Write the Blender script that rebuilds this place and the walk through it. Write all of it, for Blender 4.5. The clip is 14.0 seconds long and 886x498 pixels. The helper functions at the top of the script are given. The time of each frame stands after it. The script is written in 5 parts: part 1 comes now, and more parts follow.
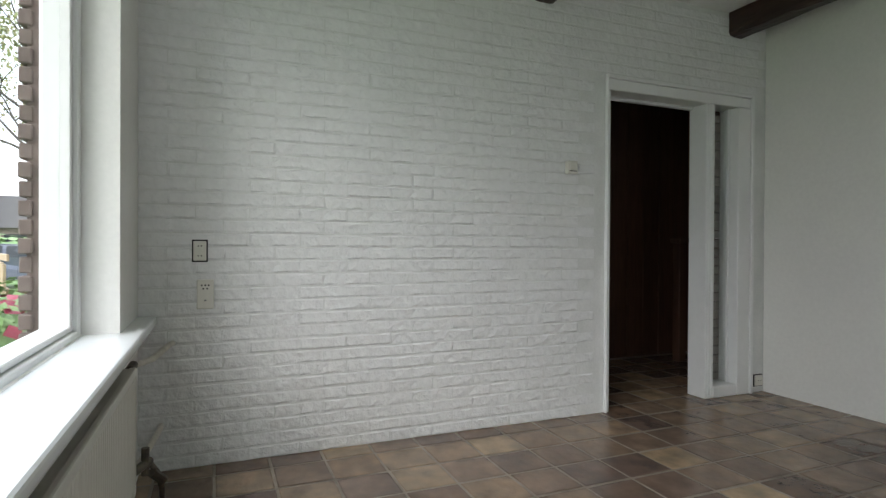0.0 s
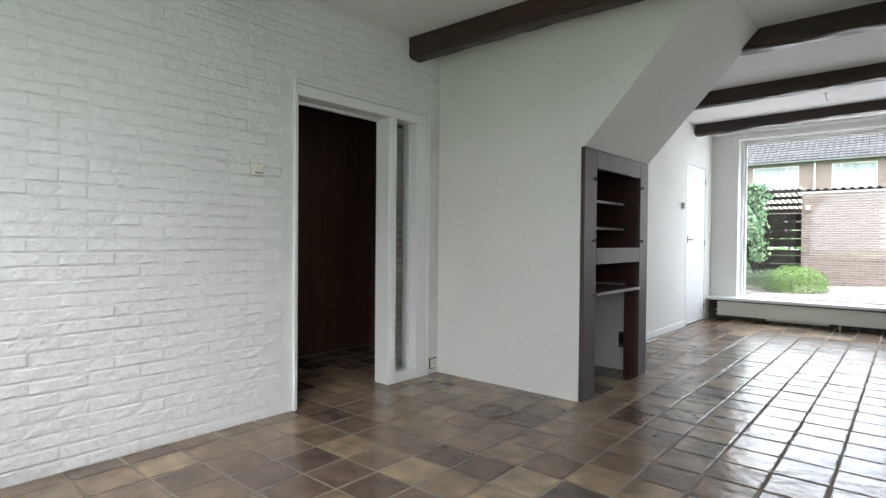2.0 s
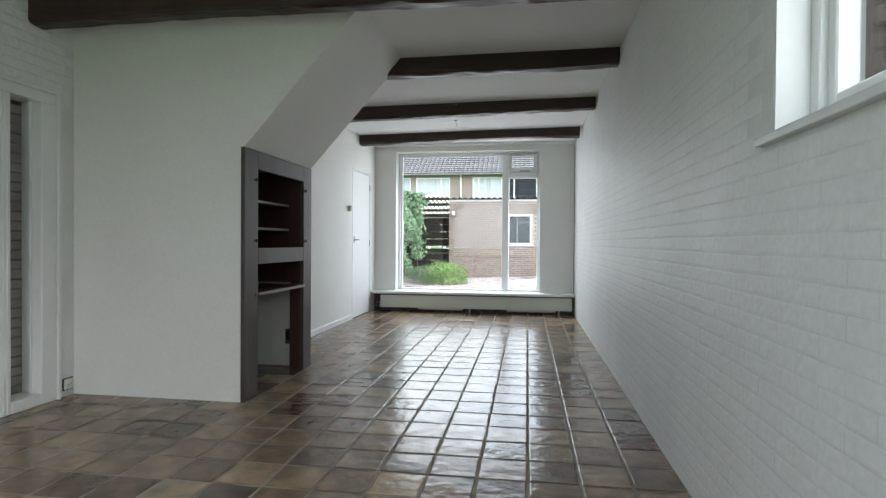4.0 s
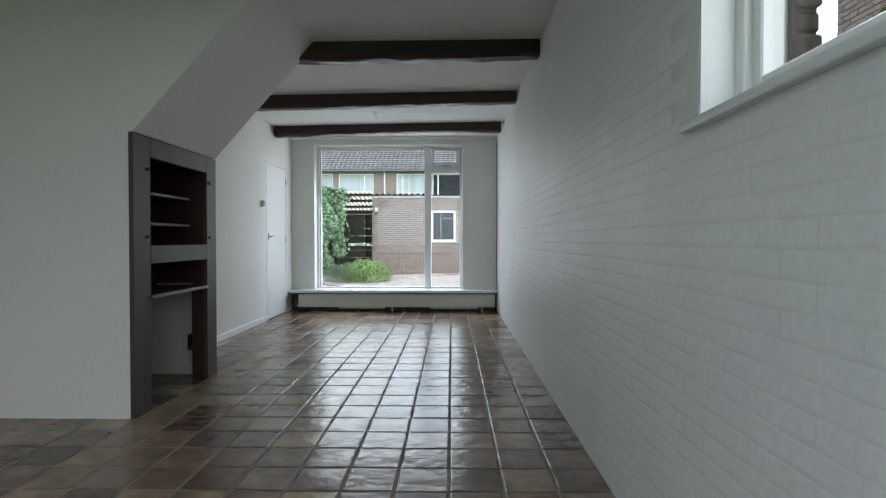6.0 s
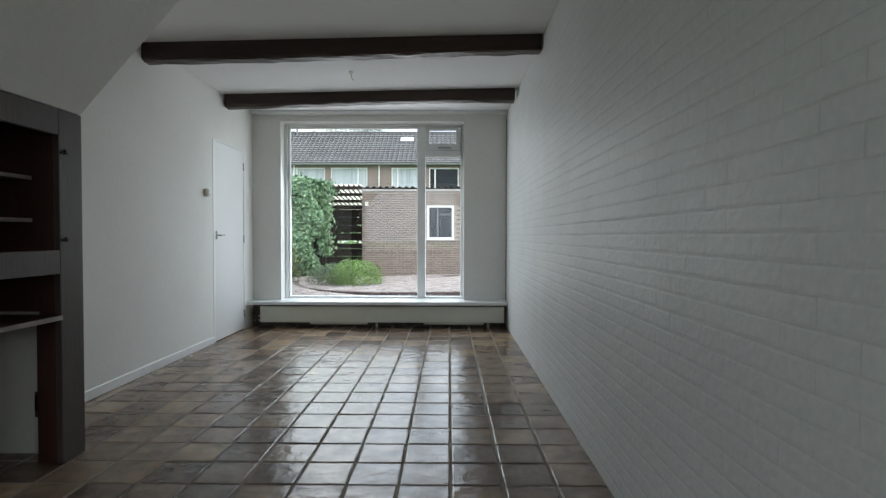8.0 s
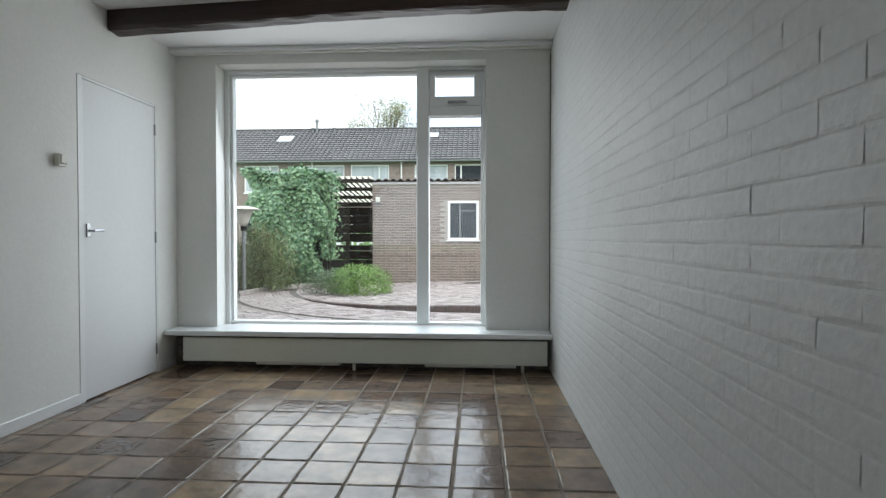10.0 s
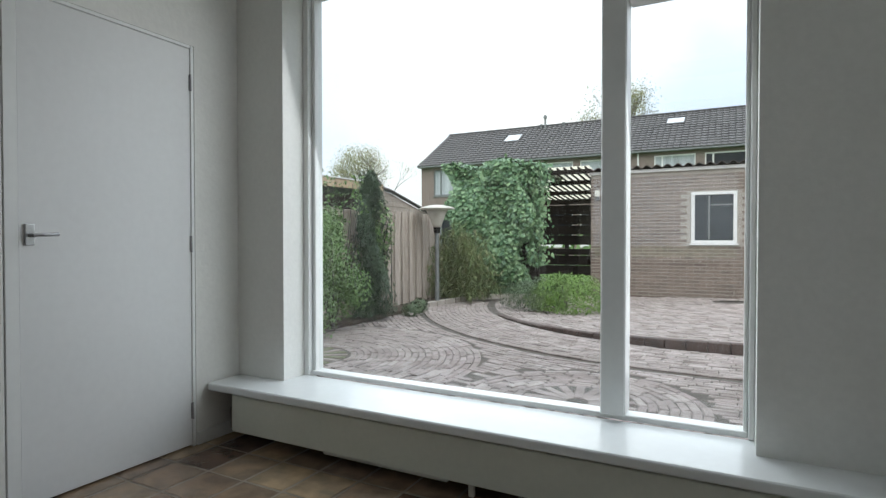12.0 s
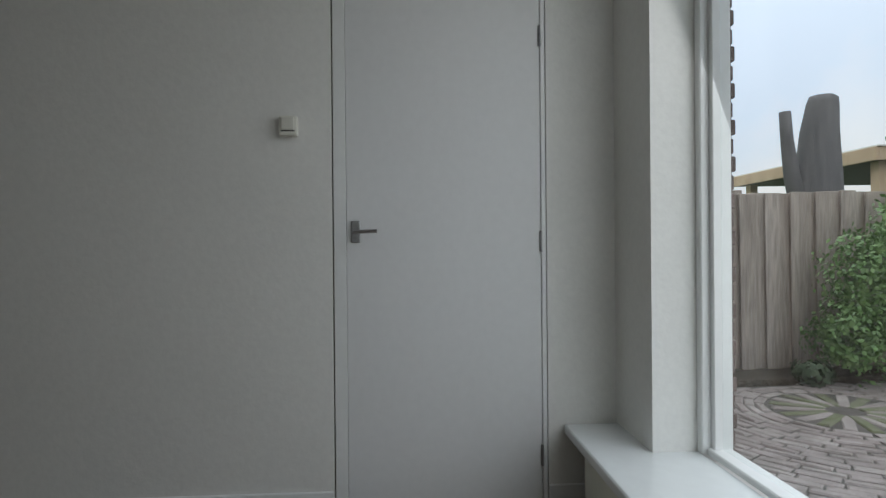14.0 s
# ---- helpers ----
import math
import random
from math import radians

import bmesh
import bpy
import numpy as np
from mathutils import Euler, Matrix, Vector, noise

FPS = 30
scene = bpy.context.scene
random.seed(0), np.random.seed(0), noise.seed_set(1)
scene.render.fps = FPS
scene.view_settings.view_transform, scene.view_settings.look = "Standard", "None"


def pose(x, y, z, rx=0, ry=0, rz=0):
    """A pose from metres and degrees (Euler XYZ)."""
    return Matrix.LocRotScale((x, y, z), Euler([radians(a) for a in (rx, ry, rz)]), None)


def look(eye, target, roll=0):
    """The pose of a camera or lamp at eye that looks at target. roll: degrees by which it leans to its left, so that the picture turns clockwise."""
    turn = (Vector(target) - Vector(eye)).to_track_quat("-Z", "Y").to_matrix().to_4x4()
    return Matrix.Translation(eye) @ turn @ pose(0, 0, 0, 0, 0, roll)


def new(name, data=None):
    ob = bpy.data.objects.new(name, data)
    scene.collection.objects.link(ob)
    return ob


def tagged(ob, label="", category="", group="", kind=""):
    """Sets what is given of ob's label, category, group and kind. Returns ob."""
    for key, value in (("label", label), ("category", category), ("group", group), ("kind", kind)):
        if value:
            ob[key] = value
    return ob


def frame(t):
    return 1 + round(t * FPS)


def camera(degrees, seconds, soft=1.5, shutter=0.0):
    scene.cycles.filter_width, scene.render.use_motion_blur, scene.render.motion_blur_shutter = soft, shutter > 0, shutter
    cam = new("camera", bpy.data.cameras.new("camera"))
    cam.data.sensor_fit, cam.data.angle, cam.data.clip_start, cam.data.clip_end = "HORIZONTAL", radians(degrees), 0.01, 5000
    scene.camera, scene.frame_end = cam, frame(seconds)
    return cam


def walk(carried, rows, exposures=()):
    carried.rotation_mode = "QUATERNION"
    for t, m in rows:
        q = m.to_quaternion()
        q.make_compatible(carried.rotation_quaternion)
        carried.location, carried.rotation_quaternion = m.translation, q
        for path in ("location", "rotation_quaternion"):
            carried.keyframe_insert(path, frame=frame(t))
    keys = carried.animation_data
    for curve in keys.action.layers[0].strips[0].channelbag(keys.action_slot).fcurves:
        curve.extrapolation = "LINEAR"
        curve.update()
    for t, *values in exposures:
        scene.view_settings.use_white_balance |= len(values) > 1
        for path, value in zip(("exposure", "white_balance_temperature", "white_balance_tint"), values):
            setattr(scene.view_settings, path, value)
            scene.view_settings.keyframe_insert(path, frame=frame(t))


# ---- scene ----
# ---- camera and walk ----
cam = camera(77.3, 14.0, soft=1.35)
PATH = [
    (0, (0.203, 0.236, 0.987), (-1.647, 0.996, 0.975), 0.3),
    (0.5, (0.231, 0.269, 1.012), (-1.575, 1.129, 0.989), 0.3),
    (1, (0.271, 0.324, 1.034), (-1.423, 1.387, 1.001), 0.5),
    (1.5, (0.319, 0.37, 1.05), (-1.197, 1.674, 1.012), 0.6),
    (2, (0.384, 0.407, 1.049), (-0.91, 1.932, 1.015), 0.5),
    (2.5, (0.436, 0.4, 1.047), (-0.591, 2.116, 1.016), 0.5),
    (3, (0.494, 0.373, 1.038), (-0.255, 2.228, 1.014), 0.3),
    (3.5, (0.566, 0.372, 1.009), (0.052, 2.305, 1.002), 0.3),
    (4, (0.572, 0.373, 1.048), (0.271, 2.35, 1.024), 0.4),
    (4.2, (0.606, 0.351, 1.073), (0.369, 2.336, 1.037), 0.4),
    (6.5, (0.584, 0.793, 1.031), (0.554, 2.792, 0.998), -0.0),
    (7, (0.569, 1.177, 1.031), (0.535, 3.177, 0.995), 0.0),
    (7.5, (0.561, 1.627, 1.064), (0.539, 3.627, 1.019), 0.1),
    (8, (0.574, 2.116, 1.069), (0.552, 4.115, 1.023), 0.1),
    (10.5, (0.7, 4.892, 1.025), (0.474, 6.879, 0.991), -0.0),
    (11, (0.683, 5.45, 1.031), (0.213, 7.394, 0.998), -0.1),
    (11.5, (0.7, 5.986, 1.043), (-0.038, 7.844, 1.01), -0.0),
    (12, (0.681, 6.508, 1.058), (-0.253, 8.277, 1.024), -0.0),
    (12.5, (0.642, 6.98, 1.026), (-0.69, 8.472, 0.997), -0.3),
    (13, (0.563, 7.374, 1.004), (-1.089, 8.502, 0.988), -0.8),
    (13.5, (0.479, 7.672, 1.011), (-1.415, 8.314, 1.0), -0.6),
    (14, (0.411, 7.887, 1.012), (-1.586, 8.0, 1.008), -0.5),
]
EXPOSURES = [(0.0, 0.80, 6450, 13), (1.0, 1.06, 6400, 13), (2.0, 1.45, 6350, 13), (3.0, 1.48, 6300, 12), (4.0, 1.05, 6300, 10), (6.5, 0.55, 6150, 9), (8.0, 0.42, 6300, 9),
             (10.5, 0.27, 6400, 9), (11.5, 0.05, 6500, 9), (12.5, -0.33, 6500, 9), (13.0, -0.52, 6500, 9), (14.0, -0.57, 6550, 10)]
walk(cam, [(t, look(eye, target, roll)) for t, eye, target, roll in PATH], EXPOSURES)

# ---- plan, in metres: x across the room, y along it, floor at z = 0 ----
X_EAST, X_WEST, X_BRICK, X_NICHE = 1.252, -1.765, -2.475, -1.235
Y_SOUTH, Y_PLASTER, Y_NICHE_END, Y_NORTH = -0.07, 3.717, 4.823, 8.70
H = 2.535
Z_STAIR, X_SLOPE = 1.659, -0.455          # foot and top of the stair's slope
GROUND = -0.2

# ---- sky and sun: an overcast autumn day ----
world = bpy.data.worlds.new("overcast_sky")
scene.world = world
world.use_nodes = True
wt = world.node_tree
bg = wt.nodes["Background"]
sky = wt.nodes.new("ShaderNodeTexSky")
sky.sky_type, sky.sun_disc = "NISHITA", False
sky.sun_elevation, sky.sun_rotation = radians(39), radians(139)
sky.air_density, sky.dust_density = 1.2, 4.0
skyval = wt.nodes.new("ShaderNodeMix")
skyval.data_type, skyval.blend_type = "RGBA", "MULTIPLY"
skyval.inputs["Factor"].default_value = 1.0
wt.links.new(sky.outputs["Color"], skyval.inputs["A"])
skyval.inputs["B"].default_value = (0.10, 0.10, 0.10, 1)
cloud = wt.nodes.new("ShaderNodeTexNoise")
cloud.inputs["Scale"].default_value, cloud.inputs["Detail"].default_value = 2.6, 5
ramp = wt.nodes.new("ShaderNodeValToRGB")
ramp.color_ramp.elements[0].position, ramp.color_ramp.elements[1].position = 0.38, 0.64
ramp.color_ramp.elements[0].color, ramp.color_ramp.elements[1].color = (0.66, 0.76, 0.91, 1), (1.0, 1.0, 1.0, 1)
wt.links.new(cloud.outputs["Fac"], ramp.inputs["Fac"])
# brighter overhead and towards the veiled sun, as an overcast sky is
coord = wt.nodes.new("ShaderNodeTexCoord")
sep = wt.nodes.new("ShaderNodeSeparateXYZ")
wt.links.new(coord.outputs["Generated"], sep.inputs[0])
zen = wt.nodes.new("ShaderNodeMapRange")
zen.inputs["To Min"].default_value, zen.inputs["To Max"].default_value = 1.0, 3.0
wt.links.new(sep.outputs["Z"], zen.inputs["Value"])
side = wt.nodes.new("ShaderNodeMapRange")
side.inputs["From Min"].default_value, side.inputs["From Max"].default_value = -1.0, 1.0
side.inputs["To Min"].default_value, side.inputs["To Max"].default_value = 1.05, 0.95
wt.links.new(sep.outputs["Y"], side.inputs["Value"])
grade = wt.nodes.new("ShaderNodeMath")
grade.operation = "MULTIPLY"
wt.links.new(zen.outputs["Result"], grade.inputs[0])
wt.links.new(side.outputs["Result"], grade.inputs[1])
cloudval = wt.nodes.new("ShaderNodeMix")
cloudval.data_type, cloudval.blend_type = "RGBA", "MULTIPLY"
cloudval.inputs["Factor"].default_value = 1.0
wt.links.new(ramp.outputs["Color"], cloudval.inputs["A"])
wt.links.new(grade.outputs[0], cloudval.inputs["B"])
skymix = wt.nodes.new("ShaderNodeMix")
skymix.data_type = "RGBA"
skymix.inputs["Factor"].default_value = 0.85
wt.links.new(skyval.outputs["Result"], skymix.inputs["A"])
wt.links.new(cloudval.outputs["Result"], skymix.inputs["B"])
wt.links.new(skymix.outputs["Result"], bg.inputs["Color"])
bg.inputs["Strength"].default_value = 1.3
sun = new("sun", bpy.data.lights.new("sun", "SUN"))
sun.data.energy, sun.data.angle, sun.data.color = 1.1, radians(50), (1.0, 0.975, 0.94)
sun.matrix_world = look((0, 0, 30), (-13, 15, 14))


def window_light(name, x, y, z, target, w, h, watts, colour):
    """Daylight of one window opening."""
    ob = new(name, bpy.data.lights.new(name, "AREA"))
    ob.data.shape, ob.data.size, ob.data.size_y, ob.data.energy, ob.data.color = "RECTANGLE", w, h, watts, colour
    ob.matrix_world = look((x, y, z), target)
    return ob


window_light("rear_window_daylight", -0.34, 8.955, 1.37, (-0.34, 0, -1.6), 2.1, 2.04, 16, (0.93, 0.97, 1.0))
window_light("front_window_daylight", -0.69, -0.315, 1.50, (-0.69, 8, 1.50), 2.8, 1.66, 2, (0.95, 0.98, 1.0))
window_light("side_window_daylight", 1.46, 1.39, 1.80, (0, 1.39, 1.80), 0.95, 0.8, 4, (0.95, 0.98, 1.0))


# ---- materials ----
def mat(name, a, b=None, scale=6.0, rough=0.5, rough_var=0.1, bump=0.15, bump_scale=60.0, metal=0.0, tints=None, rnd="", stretch=(1, 1, 1),
        coat=0.0, fine=0.12, dist=0.004, spec=0.5, trans=0.0):
    """A procedural surface: two tones mixed by a broad noise, fine grain, uneven gloss and relief; tints vary piece by piece."""
    m = bpy.data.materials.new(name)
    m.use_nodes = True
    t = m.node_tree
    p = t.nodes["Principled BSDF"]
    b = b or tuple(c * 0.85 for c in a)
    geo = t.nodes.new("ShaderNodeNewGeometry")
    mp = t.nodes.new("ShaderNodeMapping")
    mp.inputs["Scale"].default_value = stretch
    t.links.new(geo.outputs["Position"], mp.inputs["Vector"])

    def noise_node(s, detail):
        n = t.nodes.new("ShaderNodeTexNoise")
        n.inputs["Scale"].default_value, n.inputs["Detail"].default_value = s, detail
        t.links.new(mp.outputs["Vector"], n.inputs["Vector"])
        return n

    broad, grain = noise_node(scale, 4), noise_node(bump_scale, 3)
    mix = t.nodes.new("ShaderNodeMix")
    mix.data_type = "RGBA"
    st = t.nodes.new("ShaderNodeMapRange")
    st.inputs["From Min"].default_value, st.inputs["From Max"].default_value = 0.35, 0.65
    t.links.new(broad.outputs["Fac"], st.inputs["Value"])
    t.links.new(st.outputs["Result"], mix.inputs["Factor"])
    mix.inputs["A"].default_value, mix.inputs["B"].default_value = (*a, 1), (*b, 1)
    out = mix.outputs["Result"]
    if tints:
        if rnd == "object":
            r = t.nodes.new("ShaderNodeObjectInfo").outputs["Random"]
        else:
            r = geo.outputs["Random Per Island"]
        cr = t.nodes.new("ShaderNodeValToRGB")
        cr.color_ramp.interpolation = "LINEAR"
        el = cr.color_ramp.elements
        el[0].position, el[0].color = 0.0, (*tints[0], 1)
        el[1].position, el[1].color = 1.0, (*tints[-1], 1)
        for i, c in enumerate(tints[1:-1], 1):
            e = el.new(i / (len(tints) - 1))
            e.color = (*c, 1)
        t.links.new(r, cr.inputs["Fac"])
        mul = t.nodes.new("ShaderNodeMix")
        mul.data_type, mul.blend_type = "RGBA", "MULTIPLY"
        mul.inputs["Factor"].default_value = 1.0
        t.links.new(cr.outputs["Color"], mul.inputs["A"])
        t.links.new(out, mul.inputs["B"])
        out = mul.outputs["Result"]
    fm = t.nodes.new("ShaderNodeMix")
    fm.data_type, fm.blend_type = "RGBA", "MULTIPLY"
    fm.inputs["Factor"].default_value = 1.0
    fr = t.nodes.new("ShaderNodeMapRange")
    fr.inputs["From Min"].default_value, fr.inputs["From Max"].default_value = 0.3, 0.7
    fr.inputs["To Min"].default_value, fr.inputs["To Max"].default_value = 1 - fine, 1 + fine * 0.5
    t.links.new(grain.outputs["Fac"], fr.inputs["Value"])
    t.links.new(out, fm.inputs["A"])
    t.links.new(fr.outputs["Result"], fm.inputs["B"])
    t.links.new(fm.outputs["Result"], p.inputs["Base Color"])
    rr = t.nodes.new("ShaderNodeMapRange")
    rr.inputs["To Min"].default_value, rr.inputs["To Max"].default_value = max(0.02, rough - rough_var), min(1, rough + rough_var)
    t.links.new(broad.outputs["Fac"], rr.inputs["Value"])
    t.links.new(rr.outputs["Result"], p.inputs["Roughness"])
    p.inputs["Metallic"].default_value = metal
    p.inputs["Specular IOR Level"].default_value = spec
    p.inputs["Coat Weight"].default_value = coat
    p.inputs["Transmission Weight"].default_value = trans
    if bump:
        bn = t.nodes.new("ShaderNodeBump")
        bn.inputs["Strength"].default_value, bn.inputs["Distance"].default_value = bump, dist
        t.links.new(grain.outputs["Fac"], bn.inputs["Height"])
        t.links.new(bn.outputs["Normal"], p.inputs["Normal"])
    return m


def glass_mat(name, tint=(0.97, 0.985, 0.98), gloss=0.05):
    m = bpy.data.materials.new(name)
    m.use_nodes = True
    t = m.node_tree
    t.nodes.remove(t.nodes["Principled BSDF"])
    tr, gl, mx = t.nodes.new("ShaderNodeBsdfTransparent"), t.nodes.new("ShaderNodeBsdfGlossy"), t.nodes.new("ShaderNodeMixShader")
    tr.inputs["Color"].default_value = (*tint, 1)
    gl.inputs["Roughness"].default_value = 0.02
    mx.inputs["Fac"].default_value = gloss
    t.links.new(tr.outputs[0], mx.inputs[1])
    t.links.new(gl.outputs[0], mx.inputs[2])
    t.links.new(mx.outputs[0], t.nodes["Material Output"].inputs["Surface"])
    return m


PLASTER = mat("white_plaster", (0.80, 0.797, 0.765), (0.77, 0.767, 0.735), 1.3, 0.75, 0.08, 0.35, 45, fine=0.03, dist=0.003)
CEIL = mat("white_ceiling_paint", (0.80, 0.80, 0.79), (0.775, 0.775, 0.765), 1.0, 0.8, 0.05, 0.2, 60, fine=0.03, dist=0.002)
PAINTED_BRICK = mat("white_painted_brick", (0.81, 0.82, 0.81), (0.78, 0.79, 0.78), 3.0, 0.5, 0.1, 1.0, 27, fine=0.05, dist=0.010)
PAINTED_SMOOTH = mat("white_painted_smooth_brick", (0.81, 0.82, 0.81), (0.78, 0.79, 0.78), 3.0, 0.5, 0.1, 0.4, 40, fine=0.05, dist=0.004)
PAINTED_JOINT = mat("painted_mortar", (0.78, 0.79, 0.77), (0.70, 0.715, 0.69), 5.0, 0.7, 0.1, 0.3, 80, fine=0.05)
GLOSS_WHITE = mat("white_gloss_paint", (0.82, 0.83, 0.82), (0.79, 0.80, 0.79), 2.0, 0.32, 0.08, 0.05, 25, fine=0.02, dist=0.002)
DOOR_WHITE = mat("white_door_paint", (0.78, 0.785, 0.785), (0.75, 0.755, 0.755), 1.0, 0.45, 0.08, 0.06, 30, fine=0.02, dist=0.002)
SILL_WHITE = mat("white_sill_paint", (0.80, 0.83, 0.83), (0.77, 0.80, 0.80), 2.0, 0.22, 0.08, 0.04, 20, fine=0.02, dist=0.002)
RADIATOR_WHITE = mat("cream_radiator_enamel", (0.72, 0.71, 0.64), (0.68, 0.67, 0.60), 2.0, 0.35, 0.05, 0.05, 30, fine=0.03)
BOARD_CREAM = mat("cream_painted_board", (0.68, 0.69, 0.61), (0.64, 0.65, 0.57), 2.0, 0.5, 0.05, 0.08, 40, fine=0.03)
BEAM_WOOD = mat("dark_stained_beam", (0.050, 0.022, 0.014), (0.024, 0.011, 0.008), 5.0, 0.45, 0.15, 0.8, 40, stretch=(0.15, 1, 1), fine=0.35, dist=0.006)
FRAME_WOOD = mat("brown_painted_wood", (0.072, 0.055, 0.050), (0.058, 0.044, 0.040), 4.0, 0.5, 0.1, 0.3, 70, stretch=(1, 1, 0.12), fine=0.15)
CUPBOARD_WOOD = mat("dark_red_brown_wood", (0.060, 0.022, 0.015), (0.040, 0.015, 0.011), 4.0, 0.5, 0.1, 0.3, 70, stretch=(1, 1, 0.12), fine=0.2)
SHELF_EDGE = mat("worn_shelf_board", (0.30, 0.27, 0.25), (0.24, 0.21, 0.19), 6.0, 0.5, 0.1, 0.2, 60, fine=0.1)
HALL_WOOD = mat("dark_hall_panelling", (0.13, 0.062, 0.036), (0.08, 0.038, 0.022), 3.0, 0.55, 0.1, 0.3, 50, stretch=(1, 1, 0.1), fine=0.2)
BLACK_IRON = mat("black_iron", (0.012, 0.011, 0.011), rough=0.45, metal=0.6)
CHROME = mat("brushed_metal", (0.42, 0.42, 0.43), rough=0.3, metal=1.0, bump=0.05)
BRASS = mat("aged_valve_metal", (0.20, 0.17, 0.13), (0.10, 0.09, 0.08), 30, 0.45, metal=0.8)
PIPE_WHITE = mat("painted_pipe", (0.68, 0.65, 0.57), (0.55, 0.52, 0.45), 12, 0.4)
PLASTIC = mat("ivory_plastic", (0.74, 0.73, 0.66), (0.71, 0.70, 0.63), 4, 0.35, 0.05, 0.02, 40, fine=0.02)
DARK = mat("dark_recess", (0.012, 0.011, 0.010), rough=0.8)
# mottled dark brown that stands in for shade in the corner joint and convector recess
RECESS_SHADE = mat("painted_recess_shade", (0.16, 0.14, 0.12), (0.08, 0.07, 0.06), 12, 0.9)
GLASS = glass_mat("window_glass")
TILE_TINTS = [tuple(1.8 * (0.96 * v + 0.04 * c[1]) for v in c) for c in [(0.055, 0.036, 0.027), (0.105, 0.070, 0.048), (0.16, 0.115, 0.075), (0.085, 0.060, 0.047), (0.215, 0.160, 0.100), (0.13, 0.092, 0.066), (0.07, 0.05, 0.042), (0.18, 0.128, 0.085)]]


def tile_mat(name, rnd):
    m = mat(name, (1.25, 1.2, 1.15), (0.72, 0.74, 0.76), 7.0, 0.21, 0.12, 0.6, 13, tints=TILE_TINTS, rnd=rnd, fine=0.22, dist=0.007, spec=0.5)
    return m


TILE, TILE_FIELD = tile_mat("glazed_clay_tile", "object"), tile_mat("glazed_clay_tile_field", "island")
GROUT = mat("sand_grout", (0.33, 0.285, 0.23), (0.21, 0.18, 0.145), 5, 0.85, 0.1, 0.4, 90, fine=0.15, spec=0.15)
BRICK_TINTS = [(0.215, 0.165, 0.137), (0.25, 0.195, 0.163), (0.185, 0.143, 0.12), (0.27, 0.212, 0.176), (0.225, 0.173, 0.144)]
SHED_BRICK = mat("brown_red_brick", (1.1, 1.1, 1.1), (0.8, 0.8, 0.82), 9, 0.85, 0.05, 0.5, 70, tints=BRICK_TINTS, rnd="island", fine=0.2)
JAMB_BRICK = mat("brown_brick", (0.17, 0.125, 0.11), (0.11, 0.08, 0.07), 9, 0.85, 0.05, 0.5, 70, fine=0.2)
MORTAR = mat("grey_mortar", (0.42, 0.385, 0.345), (0.34, 0.31, 0.275), 5, 0.9, 0.05, 0.4, 80)
FAR_BRICK = mat("far_red_brick", (0.27, 0.215, 0.19), (0.225, 0.178, 0.158), 3, 0.9, 0.05, 0.3, 12, stretch=(1, 1, 4), fine=0.3)
PAVER_TINTS = [(0.30, 0.25, 0.235), (0.345, 0.295, 0.275), (0.39, 0.34, 0.315), (0.32, 0.265, 0.247), (0.41, 0.36, 0.335)]
PAVER = mat("worn_clinker_paver", (1.15, 1.15, 1.15), (0.8, 0.8, 0.78), 5, 0.75, 0.12, 0.5, 60, tints=PAVER_TINTS, rnd="island", fine=0.2)
PAVER_ONE = mat("clinker_paver_piece", (1.15, 1.15, 1.15), (0.8, 0.8, 0.78), 5, 0.75, 0.12, 0.5, 60, tints=PAVER_TINTS, rnd="object", fine=0.2)
MOSS_PAVER = mat("mossy_paver", (0.16, 0.18, 0.085), (0.23, 0.22, 0.16), 10, 0.9, 0.05, 0.5, 60, fine=0.25)
SAND = mat("joint_sand", (0.15, 0.13, 0.115), (0.10, 0.09, 0.075), 6, 0.95, 0.03, 0.5, 60, fine=0.25)
KERB = mat("dark_kerb_brick", (0.12, 0.085, 0.075), (0.085, 0.065, 0.058), 7, 0.8, 0.1, 0.5, 60, fine=0.2)
EDGE_STONE = mat("worn_edging_stone", (0.34, 0.29, 0.265), (0.25, 0.21, 0.19), 7, 0.85, 0.05, 0.5, 60, fine=0.2)
SOIL = mat("dark_garden_soil", (0.055, 0.040, 0.028), (0.095, 0.072, 0.05), 7, 0.95, 0.03, 0.9, 25, fine=0.4, dist=0.03)
GRASS = mat("lawn_grass", (0.085, 0.17, 0.03), (0.06, 0.125, 0.022), 3, 0.9, 0.05, 0.8, 40, fine=0.35, dist=0.03)
FENCE_WOOD = mat("weathered_fence_wood", (0.50, 0.43, 0.375), (0.36, 0.30, 0.255), 5, 0.85, 0.08, 0.5, 50, stretch=(1, 1, 0.1), fine=0.3)
NEW_WOOD = mat("fresh_softwood", (0.48, 0.36, 0.24), (0.40, 0.29, 0.19), 5, 0.7, 0.08, 0.3, 50, stretch=(1, 1, 0.2), fine=0.15)
DARK_WOOD = mat("dark_creosoted_wood", (0.030, 0.021, 0.016), (0.016, 0.012, 0.010), 4, 0.8, 0.1, 0.4, 50, fine=0.3)
ROOF_TILE = mat("grey_concrete_roof_tile", (1.1, 1.1, 1.1), (0.85, 0.85, 0.85), 2, 0.75, 0.1, 0.3, 20, tints=[(0.105, 0.10, 0.10), (0.117, 0.112, 0.110), (0.10, 0.096, 0.095), (0.12, 0.114, 0.112)], rnd="island", fine=0.12)
ROOF_DARK = mat("roof_underlay", (0.06, 0.057, 0.055), rough=0.9)
CORRUGATED = mat("weathered_fibre_cement", (0.115, 0.09, 0.08), (0.075, 0.062, 0.055), 6, 0.9, 0.05, 0.4, 60, fine=0.3)
